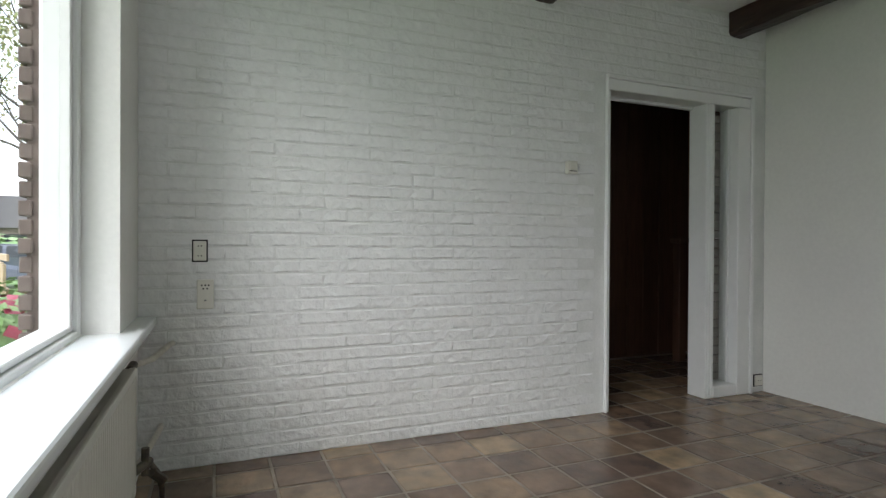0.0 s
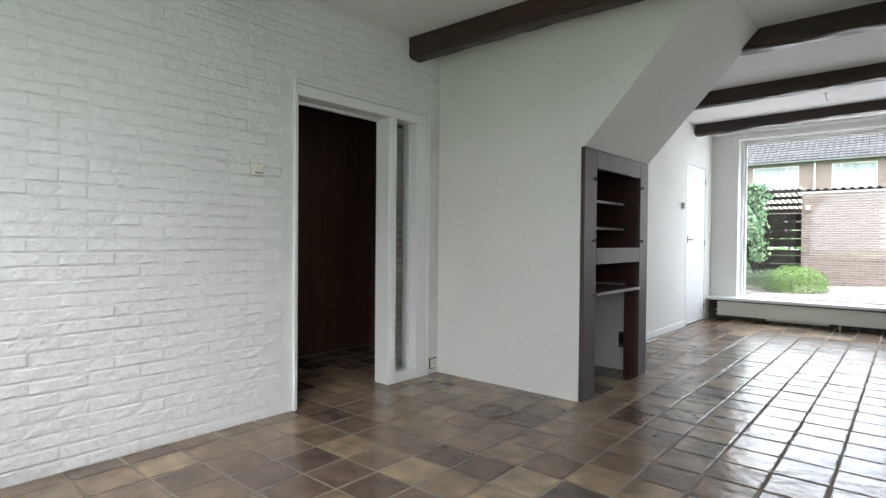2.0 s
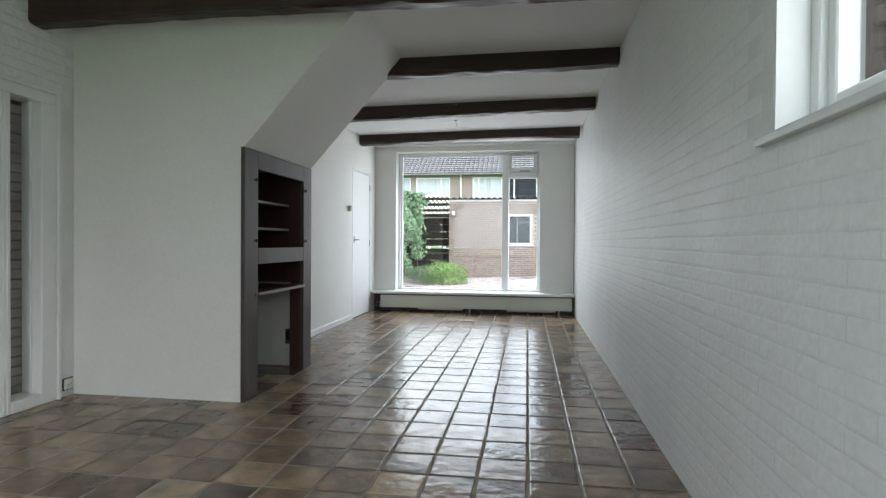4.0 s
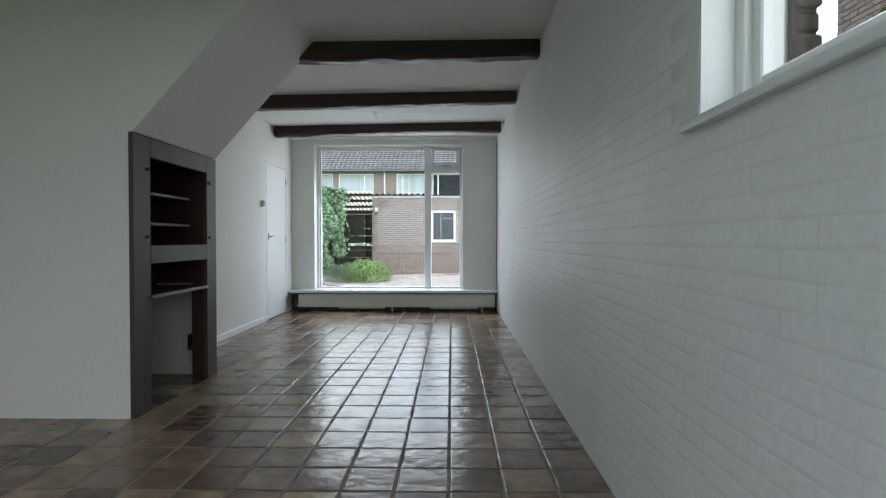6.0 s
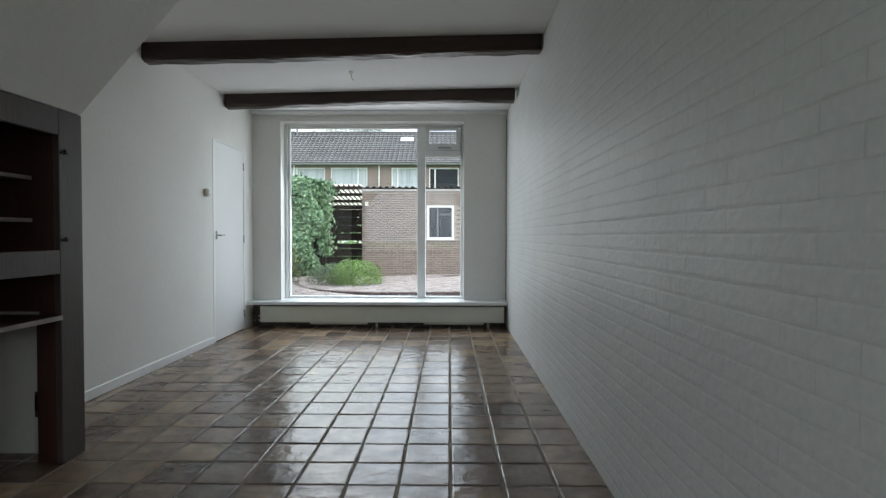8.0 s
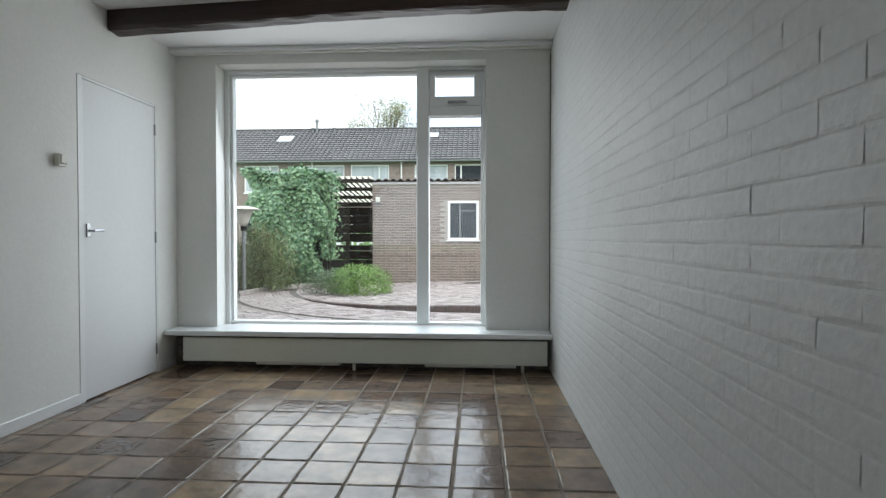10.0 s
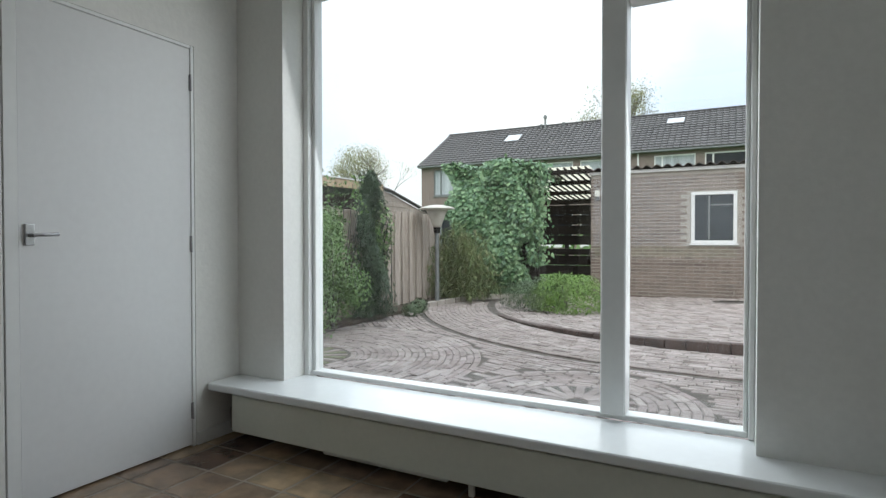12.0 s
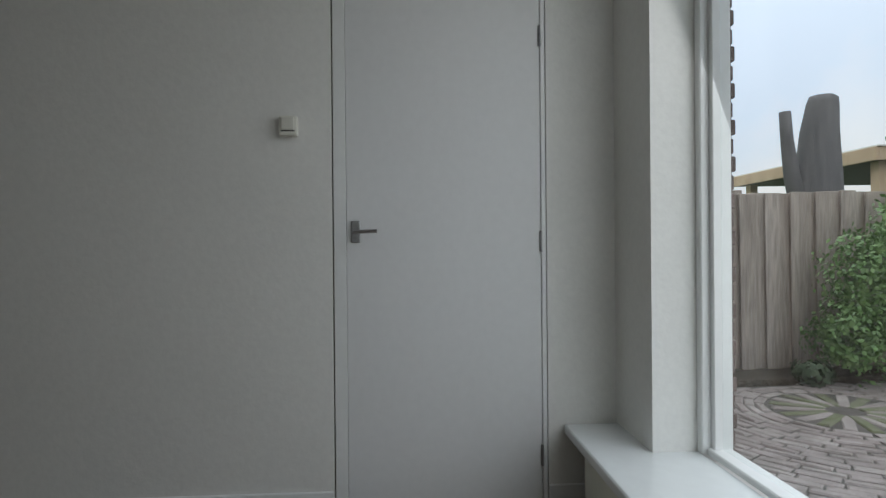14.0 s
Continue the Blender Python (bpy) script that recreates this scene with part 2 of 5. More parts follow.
WHITE_OUT = mat("white_outdoor_paint", (0.80, 0.80, 0.79), (0.74, 0.74, 0.73), 3, 0.4, fine=0.05)
CURTAIN = mat("white_net_curtain", (0.50, 0.54, 0.57), (0.36, 0.39, 0.42), 1.5, 0.6, 0.1, 0.4, 9, stretch=(3, 1, 0.1), fine=0.12)
DARK_PANE = mat("dark_window_pane", (0.025, 0.03, 0.036), (0.015, 0.018, 0.022), 2, 0.12, 0.04, 0.0, spec=0.25)
SKYLIGHT = mat("skylight_pane", (0.55, 0.58, 0.60), (0.48, 0.5, 0.53), 2, 0.08, 0.04, 0.0, spec=1.0)
LAMP_METAL = mat("galvanised_post", (0.25, 0.27, 0.27), (0.19, 0.20, 0.20), 14, 0.5, metal=0.5)
LAMP_SHADE = mat("cream_lamp_shade", (0.62, 0.60, 0.53), (0.55, 0.53, 0.47), 6, 0.45)
LEAF_IVY = mat("ivy_leaf", (1.1, 1.1, 1.1), (0.75, 0.8, 0.75), 2.0, 0.42, 0.1, 0.0, tints=[(0.065, 0.14, 0.075), (0.13, 0.25, 0.115), (0.27, 0.40, 0.205), (0.09, 0.185, 0.095), (0.19, 0.31, 0.155)], rnd="island", fine=0.1)
LEAF_SHRUB = mat("shrub_leaf", (1.1, 1.1, 1.1), (0.75, 0.8, 0.75), 2.0, 0.55, 0.1, 0.0, tints=[(0.10, 0.19, 0.055), (0.155, 0.285, 0.08), (0.24, 0.37, 0.13), (0.12, 0.235, 0.065)], rnd="island", fine=0.1)
LEAF_CONIFER = mat("conifer_needle", (1.1, 1.1, 1.1), (0.7, 0.75, 0.7), 3.0, 0.7, 0.1, 0.0, tints=[(0.028, 0.06, 0.028), (0.045, 0.085, 0.04), (0.035, 0.07, 0.032), (0.06, 0.10, 0.04)], rnd="island", fine=0.1)
LEAF_LOW = mat("low_bush_needle", (1.1, 1.1, 1.1), (0.75, 0.8, 0.75), 3.0, 0.7, 0.1, 0.0, tints=[(0.10, 0.19, 0.04), (0.16, 0.27, 0.06), (0.21, 0.33, 0.08), (0.13, 0.23, 0.05)], rnd="island", fine=0.1)
LEAF_GREY = mat("grey_green_needle", (1.1, 1.1, 1.1), (0.75, 0.8, 0.75), 3.0, 0.7, 0.1, 0.0, tints=[(0.075, 0.115, 0.06), (0.11, 0.155, 0.08), (0.09, 0.13, 0.07)], rnd="island", fine=0.1)
LEAF_BROOM = mat("broom_twig", (1.1, 1.1, 1.1), (0.75, 0.8, 0.75), 3.0, 0.7, 0.1, 0.0, tints=[(0.15, 0.20, 0.08), (0.22, 0.25, 0.11), (0.12, 0.19, 0.07), (0.28, 0.24, 0.14)], rnd="island", fine=0.1)
LEAF_AUTUMN = mat("yellow_green_leaf", (1.1, 1.1, 1.1), (0.8, 0.8, 0.8), 1.0, 0.6, 0.1, 0.0, tints=[(0.24, 0.26, 0.09), (0.32, 0.30, 0.12), (0.20, 0.26, 0.08)], rnd="island", fine=0.1)
FLOWER_RED = mat("dark_pink_flower", (0.35, 0.03, 0.07), (0.25, 0.02, 0.05), 8, 0.6)
BARK = mat("grey_bark", (0.11, 0.095, 0.08), (0.065, 0.055, 0.048), 9, 0.9, 0.05, 0.9, 30, stretch=(1, 1, 0.3), fine=0.3, dist=0.02)
STUMP_GREY = mat("grey_weathered_stump", (0.145, 0.14, 0.14), (0.09, 0.088, 0.09), 4, 0.8, 0.08, 0.7, 18, stretch=(1, 1, 0.25), fine=0.3, dist=0.02)
CAR_PAINT = mat("dark_blue_grey_car_paint", (0.06, 0.075, 0.11), (0.05, 0.065, 0.10), 1, 0.25, 0.03, 0.0, metal=0.3, coat=0.6)
RUBBER = mat("black_rubber", (0.02, 0.02, 0.02), rough=0.8)


def sheet_mat(name, colour):
    """A thin sheet that daylight shines through."""
    m = mat(name, colour, tuple(c * 0.75 for c in colour), 5, 0.5)
    t = m.node_tree
    tl, mx = t.nodes.new("ShaderNodeBsdfTranslucent"), t.nodes.new("ShaderNodeMixShader")
    tl.inputs["Color"].default_value = (*colour, 1)
    mx.inputs["Fac"].default_value = 0.6
    t.links.new(t.nodes["Principled BSDF"].outputs[0], mx.inputs[1])
    t.links.new(tl.outputs[0], mx.inputs[2])
    t.links.new(mx.outputs[0], t.nodes["Material Output"].inputs["Surface"])
    return m


POLY_SHEET = sheet_mat("pale_roof_sheet", (0.86, 0.82, 0.66))


# ---- building helpers ----
# the garden and what lies beyond it rise gently away from the rear wall
SITE = {"ground": Matrix()}
RISE = Matrix.Translation((0, 6.0, 0)) @ Matrix.Rotation(0.0105, 4, "X") @ Matrix.Translation((0, -6.0, 0))


def finish(name, me, material, parent=None, label="", smooth=False):
    me.materials.append(material)
    me.transform(SITE["ground"])
    if smooth:
        me.shade_smooth()
    ob = new(name, me)
    if parent is not None:
        ob.parent = parent
        ob.matrix_parent_inverse = parent.matrix_world.inverted()
    if label:
        ob["label"] = label
    return ob


def part(name, bm, material, parent=None, label="", smooth=False):
    me = bpy.data.meshes.new(name)
    bmesh.ops.recalc_face_normals(bm, faces=bm.faces)
    bm.to_mesh(me)
    bm.free()
    return finish(name, me, material, parent, label, smooth)


def raw(name, verts, faces, material, parent=None, label="", smooth=False):
    me = bpy.data.meshes.new(name)
    me.from_pydata(verts, [], faces)
    me.validate()
    return finish(name, me, material, parent, label, smooth)


def thing(name, x, y, z, label, category, group="", kind=""):
    ob = new(name)
    ob.empty_display_size = 0.1
    ob.matrix_world = SITE["ground"] @ Matrix.Translation((x, y, z))
    return tagged(ob, label, category, group, kind)


def bx(bm, x0, y0, z0, x1, y1, z1, bev=0.0, seg=1):
    """A box between two corners, with its edges rounded off by bev."""
    m = Matrix.Translation(((x0 + x1) / 2, (y0 + y1) / 2, (z0 + z1) / 2)) @ Matrix.Diagonal((x1 - x0, y1 - y0, z1 - z0, 1))
    vs = bmesh.ops.create_cube(bm, size=1, matrix=m)["verts"]
    if bev:
        es = list({e for v in vs for e in v.link_edges})
        bmesh.ops.bevel(bm, geom=es, offset=bev, segments=seg, affect="EDGES", profile=0.6)
    return bm


def box(x0, y0, z0, x1, y1, z1, bev=0.0, seg=1):
    return bx(bmesh.new(), x0, y0, z0, x1, y1, z1, bev, seg)


def rod(bm, p, q, r, r2=None, seg=10):
    p, q = Vector(p), Vector(q)
    d = q - p
    m = Matrix.Translation((p + q) / 2) @ d.to_track_quat("Z", "Y").to_matrix().to_4x4()
    bmesh.ops.create_cone(bm, cap_ends=True, segments=seg, radius1=r, radius2=r if r2 is None else r2, depth=d.length, matrix=m)
    return bm


def tube(bm, pts, r, seg=8):
    """A round tube that bends through the points."""
    pts = [Vector(p) for p in pts]
    rings = []
    for i, p in enumerate(pts):
        d = (pts[min(i + 1, len(pts) - 1)] - pts[max(i - 1, 0)]).normalized()
        m = d.to_track_quat("Z", "Y").to_matrix()
        rr = r[i] if isinstance(r, (list, tuple)) else r
        rings.append([bm.verts.new(p + m @ Vector((rr * math.cos(a), rr * math.sin(a), 0))) for a in [2 * math.pi * k / seg for k in range(seg)]])
    for a, b in zip(rings, rings[1:]):
        for k in range(seg):
            bm.faces.new((a[k], a[(k + 1) % seg], b[(k + 1) % seg], b[k]))
    bm.faces.new(rings[0][::-1])
    bm.faces.new(rings[-1])
    return bm


def lathe(bm, profile, x, y, z, seg=24):
    rings = [[bm.verts.new((x + max(r, 1e-4) * math.cos(2 * math.pi * k / seg), y + max(r, 1e-4) * math.sin(2 * math.pi * k / seg), z + h)) for k in range(seg)] for r, h in profile]
    for a, b in zip(rings, rings[1:]):
        for k in range(seg):
            bm.faces.new((a[k], a[(k + 1) % seg], b[(k + 1) % seg], b[k]))
    bm.faces.new(rings[0][::-1])
    bm.faces.new(rings[-1])
    return bm


def wall(name, axis, p0, p1, u0, u1, z0, z1, material, holes=(), label="", category="wall"):
    """A wall between p0 and p1 across the axis, with openings (u0, u1, z0, z1) that go through it."""
    us = sorted({u0, u1, *[v for h in holes for v in h[:2]]})
    zs = sorted({z0, z1, *[v for h in holes for v in h[2:]]})
    us, zs = [u for u in us if u0 <= u <= u1], [z for z in zs if z0 <= z <= z1]

    def solid(i, j):
        if not (0 <= i < len(us) - 1 and 0 <= j < len(zs) - 1):
            return False
        u, z = (us[i] + us[i + 1]) / 2, (zs[j] + zs[j + 1]) / 2
        return not any(h[0] < u < h[1] and h[2] < z < h[3] for h in holes)

    verts, faces, seen = [], [], {}

    def v(p, u, z):
        c = (p, u, z) if axis == "x" else (u, p, z)
        if c not in seen:
            seen[c] = len(verts)
            verts.append(c)
        return seen[c]

    for i in range(len(us) - 1):
        for j in range(len(zs) - 1):
            if not solid(i, j):
                continue
            a, b, c, d = us[i], us[i + 1], zs[j], zs[j + 1]
            faces.append((v(p0, a, c), v(p0, b, c), v(p0, b, d), v(p0, a, d)))
            faces.append((v(p1, a, c), v(p1, a, d), v(p1, b, d), v(p1, b, c)))
            for di, dj, e in ((-1, 0, ((a, c), (a, d))), (1, 0, ((b, c), (b, d))), (0, -1, ((a, c), (b, c))), (0, 1, ((a, d), (b, d)))):
                if not solid(i + di, j + dj):
                    (ua, za), (ub, zb) = e
                    faces.append((v(p0, ua, za), v(p0, ub, zb), v(p1, ub, zb), v(p1, ua, za)))
    me = bpy.data.meshes.new(name)
    me.from_pydata(verts, [], faces)
    bm = bmesh.new()
    bm.from_mesh(me)
    bmesh.ops.recalc_face_normals(bm, faces=bm.faces)
    bm.to_mesh(me)
    bm.free()
    return tagged(finish(name, me, material), label, category, kind="structure")


# ---- large structure ----
FRONT_WIN = (-2.0, 0.75, 0.64, 2.38)
REAR_WIN = (-1.43, 0.75, 0.27, 2.43)
SIDE_WIN = (0.85, 2.06, 1.345, 2.22)
sub = tagged(part("floor", box(-3.9, -0.5, -0.16, 1.62, 8.96, -0.0032), GROUT), "brown glazed clay tile floor with sand-coloured grout", "floor", kind="structure")
tagged(part("ceiling", box(-3.9, -0.5, H, 1.6, 9.06, H + 0.12), CEIL), "white painted ceiling between dark beams", "ceiling", kind="structure")
west = wall("wall_west", "x", X_BRICK - 0.235, X_BRICK - 0.0042, Y_SOUTH, Y_PLASTER + 0.1, 0, H, PAINTED_JOINT, [(2.38, 3.565, -1, 1.987)], "white painted rough brick wall with a doorway")
east = wall("wall_east", "x", X_EAST + 0.0012, X_EAST + 0.235, -0.34, 9.06, 0, H, PAINTED_JOINT, [SIDE_WIN], "white painted brick side wall with a small high window")
wall("wall_south", "y", -0.30, Y_SOUTH, -3.0, X_EAST + 0.007, -0.3, H, PLASTER, [FRONT_WIN], "white plastered front wall with a large window")
wall("wall_north", "y", Y_NORTH, 8.96, X_WEST - 0.12, X_EAST + 0.007, -0.3, H, PLASTER, [REAR_WIN], "white plastered rear wall around a large window")
wall("wall_west_rear", "x", X_WEST - 0.12, X_WEST, Y_NICHE_END, Y_NORTH, 0, H, PLASTER, [(7.58, 8.424, -1, 2.04)], "white plastered side wall with a flush white door")
wall("wall_north_outer", "y", 8.962, 8.988, X_WEST - 3.0, X_EAST + 2.0, -0.3, 5.5, JAMB_BRICK, [(-1.435, 0.755, 0.2, 2.44)], "brown brick outside of the rear wall")
wall("wall_south_outer", "y", -0.338, -0.302, -4.0, X_EAST + 2.0, -0.42, 5.5, JAMB_BRICK, [(-2.006, 0.76, 0.59, 2.39)], "brown brick outside of the front wall")
wall("wall_east_outer", "x", X_EAST + 0.237, X_EAST + 0.30, -0.36, 8.988, -0.42, 5.5, JAMB_BRICK, [(0.85, 2.042, 1.32, 2.23)], "brown brick outside of the side wall")
# wall in front of the stairs, which widens upwards along the stair's slope
SOFF = (H - Z_STAIR) / (X_SLOPE - X_NICHE)
bm = bmesh.new()
prof = [(X_BRICK, 0), (X_NICHE - 0.026, 0), (X_NICHE - 0.026, Z_STAIR), (X_NICHE, Z_STAIR), (X_SLOPE, H), (X_BRICK, H)]
fa = [bm.verts.new((x, Y_PLASTER, z)) for x, z in prof]
fb = [bm.verts.new((x, Y_PLASTER + 0.1, z)) for x, z in prof]
bm.faces.new(fa)
bm.faces.new(fb[::-1])
for i in range(6):
    bm.faces.new((fa[i], fb[i], fb[(i + 1) % 6], fa[(i + 1) % 6]))
tagged(part("wall_stair", bm, PLASTER), "smooth white plastered wall below the stairs", "wall", kind="structure")
bm = bmesh.new()
prof = [(X_NICHE - 0.12, Z_STAIR - 0.002), (X_NICHE, Z_STAIR), (X_SLOPE, H), (X_SLOPE - 0.145, H)]
fa = [bm.verts.new((x, Y_PLASTER + 0.1, z)) for x, z in prof]
fb = [bm.verts.new((x, Y_NICHE_END, z)) for x, z in prof]
bm.faces.new(fa)
bm.faces.new(fb[::-1])
for i in range(4):
    bm.faces.new((fa[i], fb[i], fb[(i + 1) % 4], fa[(i + 1) % 4]))
tagged(part("stair_soffit", bm, PLASTER), "sloping white plastered underside of the stairs", "ceiling", kind="structure")
# the side and back of the room below the stairs
tagged(part("wall_niche_side", box(-2.36, 4.787, 0, X_NICHE - 0.118, Y_NICHE_END, 1.646), PLASTER), "white plastered side of the stair cupboard", "wall", kind="structure")
tagged(part("wall_niche_back", box(-2.47, Y_PLASTER + 0.1, 0, -2.36, Y_NICHE_END, 1.646), PLASTER), "plastered back of the stair cupboard", "wall", kind="structure")
bm = bmesh.new()
prof = [(X_WEST - 0.12, 1.648), (X_NICHE - 0.125, 1.648), (X_SLOPE - 0.15, H), (X_WEST - 0.12, H)]
fa = [bm.verts.new((x, Y_NICHE_END - 0.05, z)) for x, z in prof]
fb = [bm.verts.new((x, Y_NICHE_END - 0.002, z)) for x, z in prof]
bm.faces.new(fa)
bm.faces.new(fb[::-1])
for i in range(4):
    bm.faces.new((fa[i], fb[i], fb[(i + 1) % 4], fa[(i + 1) % 4]))
tagged(part("wall_stair_end", bm, PLASTER), "plastered stair end", "wall", kind="structure")
# hall behind the doorway: dark panelling, closed all round
hall = thing("hall_panelling", -3.75, 2.6, 0, "dark brown wooden wall panelling in the hall", "panelling", kind="structure")
for i in range(18):
    y = 1.3 + i * 0.18
    part("panel", box(-3.77, y + 0.003, 0, -3.75 + 0.004 * (i % 2), y + 0.177, H - 0.02, 0.003), HALL_WOOD, hall)
tagged(part("wall_hall_back", box(-3.9, 1.2, 0, -3.771, 4.7, H), HALL_WOOD), "dark wooden hall wall", "wall", kind="structure")
tagged(part("wall_hall_south", box(-3.77, 1.2, 0, X_BRICK - 0.235, 1.3, H), HALL_WOOD), "dark wooden hall wall", "wall", kind="structure")
tagged(part("wall_hall_north", box(-3.77, 4.55, 0, X_BRICK - 0.0, 4.65, H), HALL_WOOD), "dark wooden hall wall", "wall", kind="structure")
post = thing("newel_post", -3.45, 3.95, 0, "dark wooden stair post standing in the hall", "post")
part("shaft", box(-3.49, 3.91, 0, -3.41, 3.99, 1.02, 0.006), HALL_WOOD, post)
part("cap", box(-3.51, 3.89, 1.02, -3.39, 4.01, 1.06, 0.01), HALL_WOOD, post)

# ---- beams ----
def beam(y, x0, x1, h=0.125, skew=0.0, cut=False):
    """A rough-hewn beam below the ceiling, a little askew; a cut one ends along the stair's slope."""
    n = 46
    w = 0.145
    sec = [(0, h + 0.01), (0.0, 0.022), (0.014, 0.004), (0.04, 0.0), (w - 0.035, 0.0), (w - 0.014, 0.006), (w, 0.025), (w, h + 0.01)]
    rings, bm = [], bmesh.new()
    for i in range(n + 1):
        f = i / n
        ring = []
        for k, (dy, dz) in enumerate(sec):
            a = x0
            if cut:
                a = X_NICHE + (H - h + dz - Z_STAIR) / SOFF - 0.03
            x = a + (x1 - a) * f
            j = 0.0 if k in (0, 7) else 0.009
            ring.append(bm.verts.new((x, y + dy + skew * (x1 - x) + j * noise.noise((x * 5, k * 7.1, y)), H - h + dz + j * 1.3 * noise.noise((x * 6, k * 3.3 + 9, y)) + 0.012 * math.sin(x * 1.4 + y) * (j > 0))))
        rings.append(ring)
    for a, b in zip(rings, rings[1:]):
        for k in range(len(sec) - 1):
            bm.faces.new((a[k], a[k + 1], b[k + 1], b[k]))
    bm.faces.new(rings[0])
    bm.faces.new(rings[-1][::-1])
    return tagged(part("ceiling_beam", bm, BEAM_WOOD), "dark brown rough-hewn wooden beam below the white ceiling", "beam", "ceiling beams", "structure")


beam(1.87, X_BRICK, X_EAST, 0.165)
beam(3.37, X_BRICK, X_EAST, 0.155)
beam(4.730, -0.6, X_EAST, 0.125, 0.02, True)
beam(6.160, X_WEST, X_EAST - 0.01, 0.125, 0.055)
beam(7.620, X_WEST + 0.01, X_EAST - 0.03, 0.125, 0.08)

# ---- windows ----
def pane(name, x0, y0, z0, x1, y1, z1, parent):
    ob = part(name, box(x0, y0, z0, x1, y1, z1), GLASS, parent, "clear window glass")
    ob.visible_shadow = False
    return ob


def frame_bars(win, name, axis, rects, d0, d1, material, bev=0.004):
    """Bars of a window frame, from (u0, u1, z0, z1) and depth."""
    for u0, u1, z0, z1 in rects:
        b = box(u0, d0, z0, u1, d1, z1, bev) if axis == "y" else box(d0, u0, z0, d1, u1, z1, bev)
        part(name, b, material, win)


# rear window
rear = tagged(thing("window_1", -0.34, 8.9, 0.31, "large white wooden window onto the back garden", "window"), kind="structure")
frame_bars(rear, "window_frame", "y", [(-1.43, -1.395, 0.31, 2.43), (0.728, 0.75, 0.31, 2.43), (-1.395, 0.728, 2.405, 2.43)], 8.855, 8.96, GLOSS_WHITE)
frame_bars(rear, "window_frame", "y", [(-1.394, -1.372, 0.325, 2.404), (0.712, 0.727, 0.325, 2.404), (-1.372, 0.187, 2.383, 2.404), (0.287, 0.712, 2.383, 2.404)], 8.885, 8.95, GLOSS_WHITE, 0.003)
frame_bars(rear, "window_frame", "y", [(-1.395, 0.728, 0.31, 0.333)], 8.87, 8.95, GLOSS_WHITE, 0.004)
frame_bars(rear, "mullion", "y", [(0.187, 0.287, 0.333, 2.404)], 8.84, 8.955, GLOSS_WHITE, 0.006)
frame_bars(rear, "transom", "y", [(0.288, 0.711, 2.03, 2.105)], 8.85, 8.955, GLOSS_WHITE, 0.005)
vent = part("vent_sash", box(0.290, 8.862, 2.107, 0.712, 8.93, 2.188, 0.004), GLOSS_WHITE, rear)
for r in ((0.290, 0.335, 2.189, 2.381), (0.655, 0.711, 2.189, 2.381)):
    part("sash_stile", box(r[0], 8.862, r[2], r[1], 8.93, r[3], 0.004), GLOSS_WHITE, vent)
part("sash_rail", box(0.336, 8.862, 2.355, 0.654, 8.93, 2.381, 0.004), GLOSS_WHITE, vent)
bm = box(0.44, 8.835, 2.13, 0.58, 8.861, 2.15, 0.004)
bx(bm, 0.50, 8.82, 2.125, 0.60, 8.836, 2.14, 0.004)
part("window_stay", bm, CHROME, vent, "grey metal window stay")
pane("pane", -1.371, 8.912, 0.334, 0.186, 8.918, 2.382, rear)
pane("pane", 0.288, 8.912, 0.334, 0.711, 8.918, 2.029, rear)
pane("pane", 0.336, 8.895, 2.19, 0.654, 8.90, 2.354, rear)
jamb = thing("brick_jamb", -1.40, 9.02, 0.2, "brown brick outer edge of the rear window opening", "brick jamb", kind="structure")
for i in range(36):
    z = 0.2 + i * 0.0625
    d = 0.012 * ((i % 2) * 1.0) + random.uniform(-0.003, 0.003)
    part("brick", box(-1.60, 8.965, z, -1.425 + d, 8.99, z + 0.052, 0.004), JAMB_BRICK, jamb)
    part("brick", box(0.745 - d, 8.965, z, 0.95, 8.99, z + 0.052, 0.004), JAMB_BRICK, jamb)
tagged(part("window_sill", box(X_WEST + 0.005, 8.485, 0.268, X_EAST - 0.005, 8.868, 0.309, 0.012, 3), SILL_WHITE), "long white painted window sill above the convector", "window sill", kind="structure")
tagged(part("curtain_rail_board", box(X_WEST + 0.002, 8.59, 2.502, X_EAST - 0.002, 8.698, H - 0.001, 0.006), GLOSS_WHITE), "white curtain rail board below the ceiling", "curtain rail", kind="structure")
tagged(part("curtain_rail", box(X_WEST + 0.2, 8.62, 2.490, X_EAST - 0.1, 8.64, 2.5025, 0.003), PLASTIC), "thin white curtain rail", "curtain rail", kind="structure")
# no real opening: a thin strip coloured as the corner joint's shadow
tagged(part("shadow_gap", box(X_EAST - 0.006, 8.690, 0.312, X_EAST - 0.001, 8.6985, 2.46), RECESS_SHADE), "thin dark strip drawn as the shadow of the rear wall's corner joint", "joint", kind="structure")
# convector under the rear sill
conv = thing("convector", -0.2, 8.55, 0, "low convector behind a cream front board below the sill", "convector")
part("front_board", box(-1.625, 8.525, 0.064, X_EAST - 0.038, 8.545, 0.250, 0.003), BOARD_CREAM, conv)
for x0, x1 in ((-1.05, -0.38), (0.28, 0.98)):
    part("radiator_body", box(x0, 8.556, 0.036, x1, 8.66, 0.16, 0.006), RADIATOR_WHITE, conv)
for x in (-0.27, 1.03):
    part("foot", box(x - 0.012, 8.552, 0.001, x + 0.012, 8.575, 0.08, 0.003), PIPE_WHITE, conv)
for z in (0.075, 0.125):
    bm = tube(bmesh.new(), [(-1.72, 8.62, z), (-1.55, 8.61, z), (-1.1, 8.61, z)], 0.011)
    part("pipe", bm, PIPE_WHITE, conv, smooth=True)
